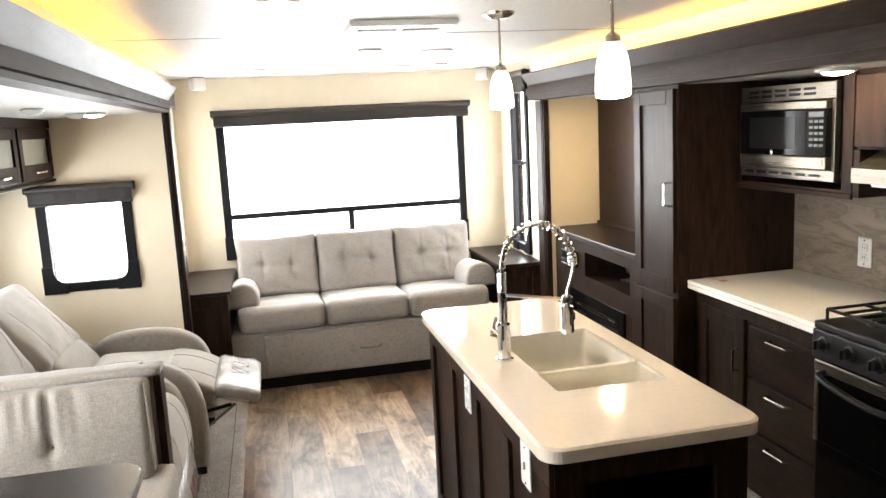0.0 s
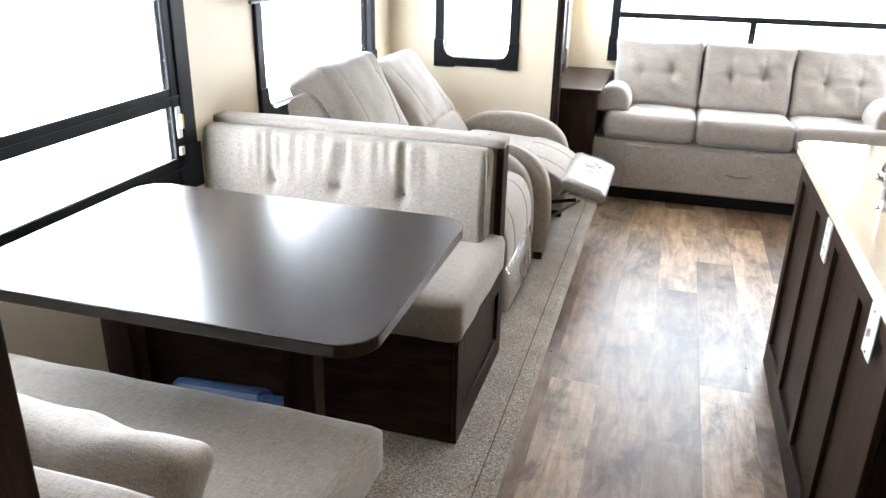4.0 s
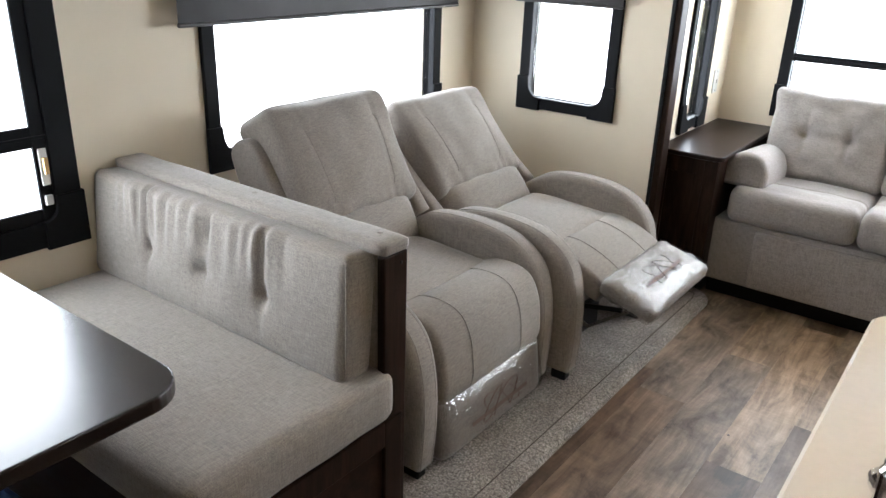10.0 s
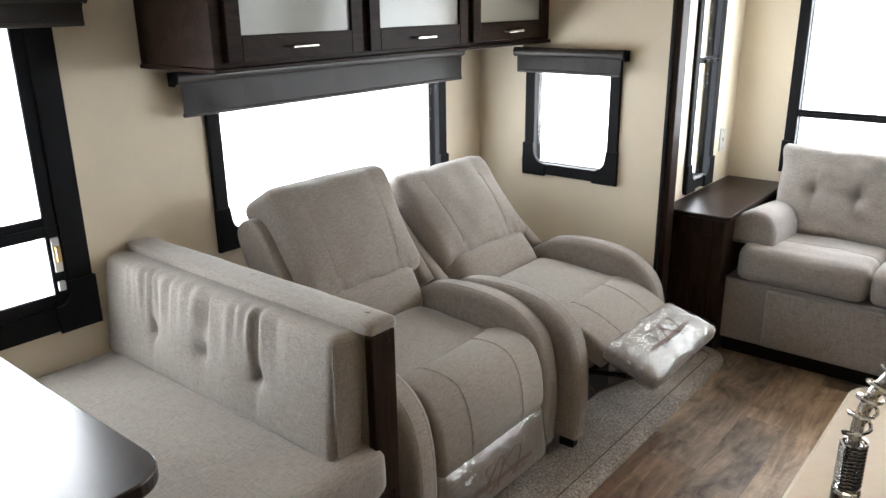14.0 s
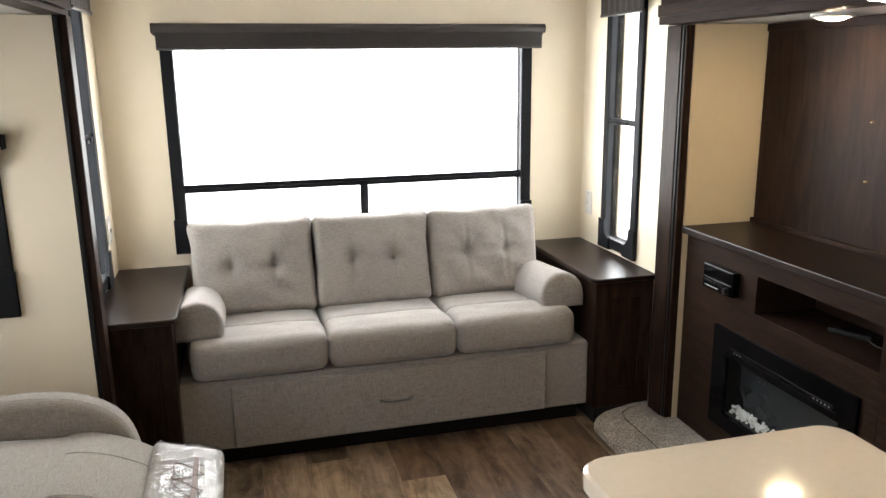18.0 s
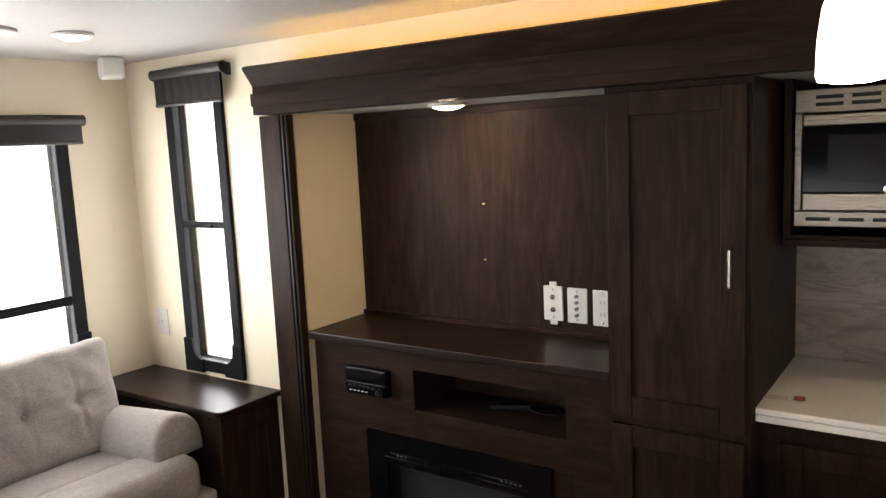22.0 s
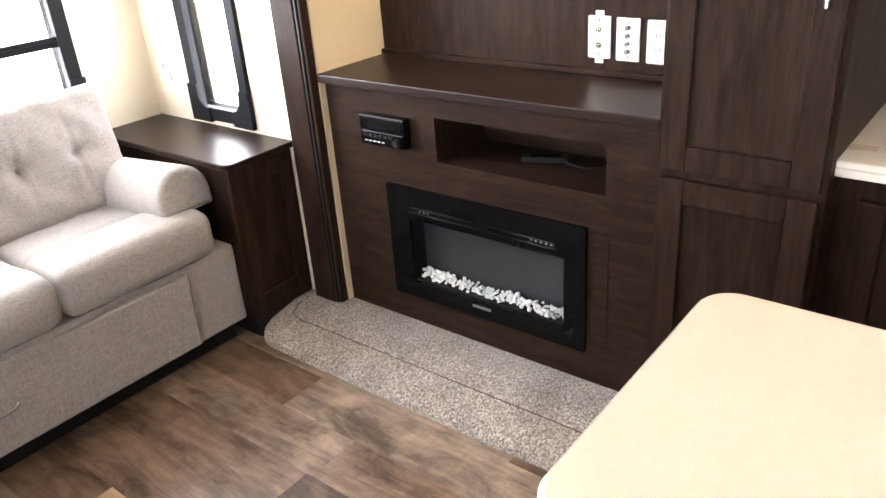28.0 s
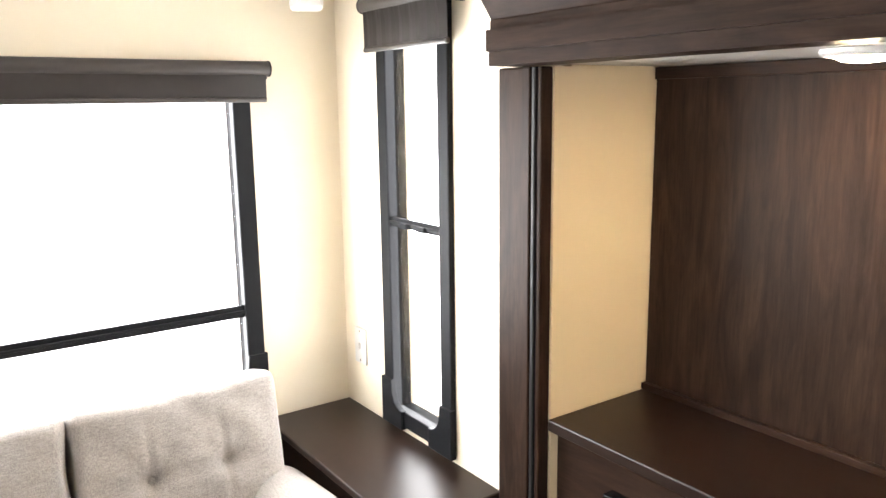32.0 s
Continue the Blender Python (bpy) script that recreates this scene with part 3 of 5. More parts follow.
latch = thing("window_latch", (SL + 0.013, -3.15, 0.89), "white plastic sliding latch on the dinette window frame", "window latch")
part("plate", box(-0.004, 0.004, -0.012, 0.012, -0.055, 0.055, 0.003), "white", latch)
part("lever", box(0.004, 0.018, -0.007, 0.007, -0.02, 0.03, 0.003), "brass", latch, "small brass lever")
part("clip", box(-0.004, 0.008, -0.012, 0.01, -0.115, -0.085, 0.003), "white", latch)


# ---------------------------------------------------------------- trim of the openings
def header(name, side, y0, y1):
    """Stepped crown over a slide-out's opening, with the amber strip on top."""
    s = side
    root = thing(name, (0, 0, 0), "dark stepped wood crown moulding over the slide-out opening", "moulding", kind="structure")
    # (distance in from the body's wall, height) round the moulding
    z = SHL if s < 0 else SH
    lower = [(0.0, SH - 0.002), (0.098, SH - 0.002), (0.098, SH + 0.028), (0.0, SH + 0.028)]
    middle = [(0.0, SH + 0.028), (0.106, SH + 0.028), (0.106, SH + 0.072), (0.0, SH + 0.072)]
    upper = [(0.0, SH + 0.072), (0.094, SH + 0.072), (0.094, SH + 0.092), (0.0, SH + 0.092)]
    crown = [(0.0, SH + 0.092), (0.09, SH + 0.092), (0.137, SH + 0.158), (0.124, SH + 0.165), (0.07, SH + 0.105), (0.0, SH + 0.105)]
    if s < 0:
        lower = [(0.0, z - 0.002), (0.072, z - 0.002), (0.072, z + 0.014), (0.0, z + 0.014)]
        middle = [(0.0, z + 0.014), (0.06, z + 0.014), (0.06, z + 0.018), (0.082, z + 0.018), (0.082, z + 0.056), (0.0, z + 0.056)]
        upper = [(0.0, z + 0.056), (0.076, z + 0.056), (0.076, z + 0.064), (0.0, z + 0.064)]
        crown = [(0.0, z + 0.064), (0.072, z + 0.064), (0.128, z + 0.134), (0.115, z + 0.141), (0.05, z + 0.077), (0.0, z + 0.077)]
    for nm, prof in (("lower_board", lower), ("middle_board", middle), ("upper_board", upper), ("crown", crown)):
        bm = bmesh.new()
        a = [bm.verts.new((s * (XW - d), y0, z)) for d, z in prof]
        b = [bm.verts.new((s * (XW - d), y1, z)) for d, z in prof]
        bm.faces.new(a)
        bm.faces.new(b[::-1])
        for i in range(len(prof)):
            j = (i + 1) % len(prof)
            bm.faces.new((a[i], b[i], b[j], a[j]))
        bmesh.ops.recalc_face_normals(bm, faces=bm.faces)
        part(nm, bm, "gloss_y", root)
    strip = tagged(part("light_strip", box(s * (XW - 0.05), s * (XW - 0.038), y0 + 0.1, y1 - 0.1, z + (0.08 if s < 0 else 0.107), z + (0.089 if s < 0 else 0.116)), "cove"), "lit amber light strip on top of the moulding", "light strip")
    return root


header("crown_left", -1, SLY0 - 0.04, -0.875)
header("crown_right", 1, SRY0 - 0.04, -0.88)


def post(name, side, ya, yb, label):
    """Upright casing at the end of a slide-out's opening, with rubber seals."""
    s = side
    root = thing(name, (0, 0, 0), label, "casing", kind="structure")
    SHP = SHL if s < 0 else SH
    xi = XW - (0.032 if s > 0 else 0.083)
    part("casing", box(s * xi, s * (XW + 0.008), ya, yb, 0.0, SHP - 0.004, 0.004), "wood_v", root)
    part("seal", box(s * (xi + (0.004 if s > 0 else 0.026)), s * (XW + (0.012 if s > 0 else -0.042)), ya - 0.012, ya, 0.0, SHP - 0.004, 0.003), "black", root)
    if s > 0:
        part("inner_casing", box(s * (XW - 0.022), s * (XW + 0.012), ya - 0.026, ya - 0.012, 0.0, SHP - 0.004, 0.004), "wood_v", root)
    return root


post("casing_right", 1, -0.937, -0.832, "dark wood upright casing beside the fireplace wall")
# Carries the end wall's painted-in warmth and shade as well.
structure("trim_right", box(XW + 0.012, XW + T, -0.968, -0.946, ZR, SH - 0.004), "wall_tinted", "cream vinyl return beside the casing, warm dim light in its colour", "trim")
structure("trim_left", box(-XW - T, -1.112, -0.979, -0.9755, ZL, SHL - 0.004), "wall", "cream vinyl return beside the casing", "trim")
post("casing_left_near", -1, -4.965, -4.897, "dark wood upright casing at the near end of the slide-out")
post("casing_left", -1, -0.975, -0.90, "dark wood upright casing beside the end table")

# carpets of the slide-outs, with a rolled front edge and a sewn line
def rise(x):
    """Height of the right carpet, which slopes up from the main floor."""
    return 0.04 + (ZR - 0.04) * min(max((x - 0.865) / 0.215, 0), 1)


def carpet(name, side, x_in, x_out, y0, y1, z, label):
    s = side
    pts = round_rect(min(s * x_in, s * x_out), max(s * x_in, s * x_out), y0, y1, 0.12, 8, "ad" if s < 0 else "bc")
    bm = slab(pts, 0.0, z, 0.0)
    bmesh.ops.bevel(bm, geom=[e for e in bm.edges if all(v.co.z > z - 1e-4 for v in e.verts)], offset=min(z * 0.9, 0.06), segments=4, affect='EDGES', profile=0.55)
    if s > 0:
        bmesh.ops.bisect_plane(bm, geom=bm.verts[:] + bm.edges[:] + bm.faces[:], plane_co=(1.08, 0, 0), plane_no=(1, 0, 0))
        for v in bm.verts:
            v.co.z *= rise(v.co.x) / ZR
    return structure(name, bm, "carpet", label, "carpet")


carpet("carpet_left", -1, 0.80, -SL, SLY0, -0.745, ZL, "beige flecked carpet with a sewn edge on the slide-out floor")
carpet("carpet_right", 1, 0.862, SR, SRY0, -0.742, ZR, "beige flecked carpet with a sewn edge on the slide-out floor")
for nm, s, x, z in (("carpet_seam", -1, 0.862, ZL), ("carpet_seam", 1, 0.985, ZR)):
    up = (lambda q: z + 0.001) if s < 0 else (lambda q: rise(q) + 0.001)
    seam = tagged(part(nm, tube([(s * 1.10, -0.815, up(1.10)), (s * (x + 0.06), -0.815, up(x + 0.06)), (s * (x + 0.012), -0.835, up(x + 0.012)), (s * x, -0.885, up(x)), (s * x, -4.9, up(x))], 0.0019, 6), "thread"), "dark sewn line near the edge of the carpet", "carpet", kind="structure")

# ---------------------------------------------------------------- sofa
def sofa():
    root = thing("sofa", (-0.012, -0.405, 0), "light taupe cloth three-seat sofa bed with tufted back cushions", "sofa")
    part("base", box(-0.885, 0.885, -0.33, 0.34, 0.085, 0.385, 0.012), "fabric_s", root)
    part("drawer_front", box(-0.665, 0.675, -0.352, -0.3305, 0.095, 0.365, 0.008), "fabric_s", root, "cloth front panel with a pull strap")
    part("pull_strap", tube([(-0.07, -0.357, 0.235), (-0.05, -0.366, 0.228), (0.0, -0.368, 0.226), (0.05, -0.366, 0.228), (0.07, -0.357, 0.235)], 0.005, 6), "grey", root)
    part("plinth", box(-0.86, 0.86, -0.27, 0.32, 0.0, 0.085), "black", root)
    for i, x in enumerate((-0.54, 0.0, 0.54)):
        seat = pad(0.538, 0.62, 0.155, 0.045, (18, 44, 6), (0.0, 0.008, 0.006), wrinkle=0.003, seed=i)
        for v in seat.verts:
            if v.co.z > 0:
                v.co.z += 0.012 * math.exp(-((v.co.y + 0.20) / 0.09) ** 2) - 0.022 * math.exp(-((v.co.y + 0.085) / 0.010) ** 2) + 0.005 * noise.noise(Vector((v.co.x * 9 + i, v.co.y * 14, i * 1.7))) - 0.004 * (v.co.y > -0.085)
        part("seat_cushion", at(seat, x, -0.055, 0.460, -1.5, 0, 0), "fabric_s", root, smooth=True)
        tv = -0.004
        dents = [(-0.095, tv, 0.022, 0.035), (0.095, tv, 0.022, 0.035), (0, tv, 0.008, 0.2)]
        cush = pad(0.537, 0.42, 0.19, 0.036, (60, 46, 6), (0, 0.004, 0.030), dents, wrinkle=0.008, seed=i + 5)
        # top corners drawn out, sides hollowed
        for v in cush.verts:
            k = max(0, abs(v.co.x) / 0.2685 - 0.55) / 0.45
            g = max(0, v.co.y / 0.21 - 0.3) / 0.7
            v.co.y += 0.012 * k ** 2 * g
            v.co.x += math.copysign(0.007, v.co.x) * k * g ** 2 - math.copysign(0.006, v.co.x) * k * max(0, 1 - (v.co.y / 0.16) ** 2)
            if v.co.z > 0.02:
                v.co.z += 0.007 * noise.noise(Vector((v.co.x * 13 + v.co.y * 9, v.co.y * 13 - v.co.x * 5, i * 2.3)))
        for v in cush.verts:
            if v.co.z > 0.02:
                x1, y1 = v.co.x, v.co.y - tv
                v.co.z -= 0.012 * math.exp(-(y1 / 0.009) ** 2) * max(0, 1 - (abs(x1) / 0.23) ** 4)
                for u in (-0.095, 0.095):
                    v.co.z -= 0.011 * math.exp(-((x1 - u) / 0.008) ** 2) * max(0, 1 - (abs(y1) / 0.16)) + 0.004 * math.exp(-((abs(x1 - u) - abs(y1) * 0.7) / 0.012) ** 2) * max(0, 1 - abs(y1) / 0.12)
        mc = Matrix.Translation((x, 0.195, 0.705)) @ pose(0, 0, 0, 72, 0, 0)
        cu = part("back_cushion", at(cush, mc), "fabric_s", root, smooth=True)
        for du in (-0.095, 0.095):
            part("tuft_button", at(turned([(0, 0.004), (0.007, 0.002), (0.009, 0)], 10), Matrix.Translation(mc @ Vector((du, tv, 0.078))) @ pose(0, 0, 0, 72, 0, 0)), "fabric_s", cu)
    part("back_frame", box(-0.80, 0.80, 0.28, 0.36, 0.385, 0.84, 0.02), "fabric_s", root)
    for s in (-1, 1):
        prof = smooth_line([(-0.098, -0.075), (-0.104, -0.01), (-0.075, 0.055), (-0.02, 0.083), (0.04, 0.075), (0.085, 0.035), (0.10, -0.02), (0.098, -0.075)], 5)
        bm = side_profile([(s * a, c) for a, c in prof], -0.215, 0.215, 0.022, 3)
        part("arm", at(bm, s * 0.775, -0.075, 0.597, -5, 0, 0), "fabric_s", root, "rolled arm pad", smooth=True)
        part("arm_post", box(s * 0.80 - 0.035, s * 0.80 + 0.035, -0.12, 0.30, 0.385, 0.53, 0.015), "fabric_s", root)
    return root


sofa()


def end_table(name, side):
    s = side
    x0, x1 = (-XW, -0.845) if s < 0 else (0.852, XW)
    e = 0.035 if s > 0 else 0.0     # gap to the casing
    root = thing(name, ((x0 + x1) / 2, -0.47, 0), "dark wood end table with a rounded top beside the sofa", "end table", "end tables")
    cx, cy = (x0 + x1) / 2, -0.47
    pts = round_rect(x0 - cx, x1 - cx, -0.845 + e - cy, -0.004 - cy, 0.035, 5, "d" if s < 0 else "c")
    part("top", slab(pts, 0.668, 0.690, 0.005), "top_y", root)
    b0, b1 = (x0 - cx, x1 - cx - 0.022) if s < 0 else (x0 - cx + 0.022, x1 - cx - 0.004)
    part("body", box(b0, b1, -0.805 + e - cy, -0.01 - cy, 0.085, 0.668, 0.003), "wood_v", root)
    part("plinth", box(b0 + 0.02, b1 - 0.02, -0.765 - cy, -0.01 - cy, 0.0, 0.085), "black", root)
    f0, f1 = b0 + 0.03, b1 - 0.03
    for a, b, c, d in ((b0, f0 + 0.03, 0.085, 0.668), (f1 - 0.03, b1, 0.085, 0.668), (f0 + 0.03, f1 - 0.03, 0.59, 0.668), (f0 + 0.03, f1 - 0.03, 0.085, 0.17)):
        part("rail" if d - c < 0.2 else "stile", box(a, b, -0.819 + e - cy, -0.8055 + e - cy, c, d, 0.002), "wood_v", root)
    return root


end_table("end_table", -1)
end_table("end_table", 1)


# ---------------------------------------------------------------- recliners
def stitched(bm_points, r=0.0016):
    return tube(bm_points, r * 0.75, 5)


def recliner(y, width, opened, label, by=0.0, slim=0.0):
    """Faces +x; origin under its middle, x = 0 at the wall side."""
    root = thing("recliner", (-1.868 if opened else -1.935, y, ZL), label, "recliner", "recliners")
    h = width / 2
    arm_w = 0.105
    top = smooth_line([(0.30, 0.50), (0.42, 0.565), (0.60, 0.58), (0.76, 0.555), (0.87, 0.48), (0.915, 0.36), (0.925, 0.20), (0.915, 0.045)], 5)
    outline = top + [(0.30, 0.045)]
    for s in (-1, 1):
        ya, yb = (-h, -h + arm_w) if s < 0 else (h - arm_w, h)
        arm = part("arm", side_profile(outline, ya, yb, 0.028, 4), "fabric", root, smooth=True)
        for yy in (ya + 0.026, yb - 0.026):
            part("welt", stitched([(x - 0.0005, yy, z - 0.0005) for x, z in top], 0.002), "fabric", arm)
        part("foot", box(0.84, 0.90, (ya + yb) / 2 - 0.02, (ya + yb) / 2 + 0.02, 0.0, 0.045, 0.006), "black", arm)
    w = width - 2 * arm_w - 0.01
    wb, hb = w - slim, h - slim * 0.9
    # back: lower roll and upper pad between two wings, leaning further when open
    lean = 50 if opened else 62
    cx, cz = (0.075, 0.668) if opened else (0.135, 0.735)
    ux, uz = -math.cos(radians(lean)), math.sin(radians(lean))
    turn = pose(0, 0, 0, 0, 0, 90) @ pose(0, 0, 0, lean, 0, 0)
    lumbar = pad(wb, 0.22, 0.20, 0.06, (14, 8, 6), (0, 0.0, 0.022), wrinkle=0.004, seed=3)
    part("lumbar_pad", at(lumbar, Matrix.Translation((cx - ux * 0.262, by * 0.8, cz - uz * 0.262)) @ turn), "fabric", root, smooth=True)
    mback = Matrix.Translation((cx, by, cz)) @ turn
    cush = pad(wb + 0.055, 0.44, 0.20, 0.042, (44, 26, 6), (0.004, 0.012, 0.03), wrinkle=0.008, seed=4)
    bmesh.ops.translate(cush, verts=cush.verts, vec=(0, 0.015, 0))
    for v in cush.verts:
        if v.co.z > 0.02:
            for u in (-1, 1):
                v.co.z -= 0.003 * math.exp(-((v.co.x - u * (0.15 + 0.08 * (v.co.y + 0.17))) / 0.007) ** 2)
            # gathers above the lower seam
            v.co.z += 0.006 * noise.noise(Vector((v.co.x * 45, v.co.y * 5, 2.0))) * max(0, 1 - (v.co.y + 0.2) / 0.1)
    up = part("back_pad", at(cush, mback), "fabric", root, smooth=True)
    for u in (-1, 1):
        part("seam", stitched([mback @ Vector((u * (0.15 + 0.08 * (0.34 * k / 6)), -0.17 + 0.34 * k / 6, 0.113 + 0.012 * math.sin(math.pi * k / 6) - (0.03 if k in (0, 6) else 0))) for k in range(7)], 0.0016), "fabric", up)
    side = [(-0.12, -0.30), (-0.125, -0.05), (-0.12, 0.10), (-0.10, 0.155), (-0.05, 0.172), (0.0, 0.15), (0.025, 0.09), (0.035, -0.02), (0.05, -0.12), (0.08, -0.27)]
    wing = [(max(-0.125 if opened else -0.075, cx + n * uz + k * ux), cz - n * ux + k * uz) for n, k in smooth_line(side, 4)]
    for s in (-1, 1):
        ya = by + (hb - 0.077 if s > 0 else -hb + 0.02)
        part("back_wing", side_profile(wing, ya, ya + 0.057, 0.016, 3), "fabric", root, smooth=True)
    shell = [(max(-0.12 if opened else -0.07, cx + n * uz + k * ux), max(0.08, cz - n * ux + k * uz)) for n, k in ((-0.11, -0.40), (-0.11, 0.13), (-0.05, 0.14), (0.0, -0.10), (0.0, -0.40))]
    part("back_shell", side_profile(shell, by - hb + 0.08, by + hb - 0.08, 0.01, 2), "fabric", root, smooth=True)
    part("seat", at(pad(0.42, w, 0.17, 0.05, (10, 14, 6), (0, 0, 0.018), wrinkle=0.003, seed=6), 0.56, 0, 0.395, 0, 3, 0), "fabric", root, smooth=True)
    part("seat_box", box(0.34, 0.78, -h + arm_w + 0.002, h - arm_w - 0.002, 0.06, 0.33), "fabric", root)
    # front pad, and the leg rest with its clear wrap and printed mark
    if not opened:
        prof = smooth_line([(0.62, 0.43), (0.74, 0.485), (0.86, 0.475), (0.915, 0.40), (0.932, 0.28), (0.922, 0.23)], 5) + [(0.80, 0.20), (0.64, 0.36)]
        fp = part("front_pad", side_profile(prof, -w / 2, w / 2, 0.022, 3), "fabric", root, smooth=True)
        for u in (-0.12, 0.12):
            part("seam", stitched([(x + 0.002, u * 1.15, z + 0.002) for x, z in prof[2:-3]], 0.0018), "fabric", fp)
        m = Matrix.Translation((0.898, 0, 0.135)) @ pose(0, 0, 0, 0, 83, 0)
        rest = part("leg_rest", at(pad(0.205, w + 0.01, 0.075, 0.022, (8, 14, 5), (0, 0, 0.012)), m), "fabric", root, smooth=True)
        wrap_m = m
    else:
        prof = smooth_line([(0.62, 0.43), (0.74, 0.47), (0.84, 0.455), (0.93, 0.415), (0.98, 0.38)], 5) + [(0.95, 0.31), (0.86, 0.34), (0.64, 0.34)]
        fp = part("front_pad", side_profile(prof, -w / 2, w / 2, 0.02, 3), "fabric", root, smooth=True)
        for u in (-0.12, 0.12):
            part("seam", stitched([(x + 0.002, u, z + 0.002) for x, z in prof[2:-4]], 0.0018), "fabric", fp)
        m = Matrix.Translation((1.065, 0, 0.350)) @ pose(0, 0, 0, 0, 17, 0)
        rest = part("leg_rest", at(pad(0.225, w + 0.01, 0.058, 0.022, (8, 14, 5), (0, 0, 0.012)), m), "fabric", root, smooth=True)
        wrap_m = m
        for s in (-1, 1):
            part("link_arm", tube([(0.62, s * (w / 2 - 0.06), 0.16), (0.84, s * (w / 2 - 0.06), 0.25), (1.03, s * (w / 2 - 0.06), 0.285)], 0.010, 6), "black", root, "black steel linkage")
            part("link_stay", tube([(0.70, s * (w / 2 - 0.075), 0.25), (0.90, s * (w / 2 - 0.075), 0.17), (1.05, s * (w / 2 - 0.075), 0.28)], 0.008, 6), "steel", root)
        part("motor_box", box(0.66, 0.80, -0.12, 0.12, 0.03, 0.16, 0.01), "black", root)
    wrap = pad(0.23 if opened else 0.205, w + 0.02, 0.076 if opened else 0.092, 0.028, (12, 26, 5), (0, 0, 0.012), wrinkle=0.006, seed=11)
    part("plastic_cover", at(wrap, wrap_m @ Matrix.Translation((0, 0, 0.0))), "plastic_wrap", rest, "clear shiny plastic protective cover", smooth=True)
    # printed mark: a double swirl under a plain band
    sw = bmesh.new()
    top_z = 0.051 if opened else 0.060
    for ph in (0, math.pi):
        pts = []
        for k in range(25):
            a = k / 24 * 2 * math.pi
            pts.append(wrap_m @ Vector((0.045 * math.sin(a * 2 + ph * 0.3), 0.085 * math.sin(a + ph * 0.5) + 0.02 * math.cos(3 * a), top_z)))
        tube(pts, 0.0016, 5, sw)
    part("printed_swirl", sw, M["mark"], rest, "printed brown swirl")
    band = box(-0.007, 0.007, -0.165, 0.153, top_z - 0.0005, top_z + 0.0005)
    part("printed_band", at(band, wrap_m @ Matrix.Translation((0.02, 0, 0.0))), M["mark"], rest)
    return root


M["mark"] = plain("brown print", (0.16, 0.10, 0.08), 0.5)
recliner(-2.345, 0.78, False, "grey cloth recliner, closed leg rest in clear plastic", 0.085, 0.045)
recliner(-1.572, 0.76, True, "grey cloth recliner, leg rest half out in clear plastic")


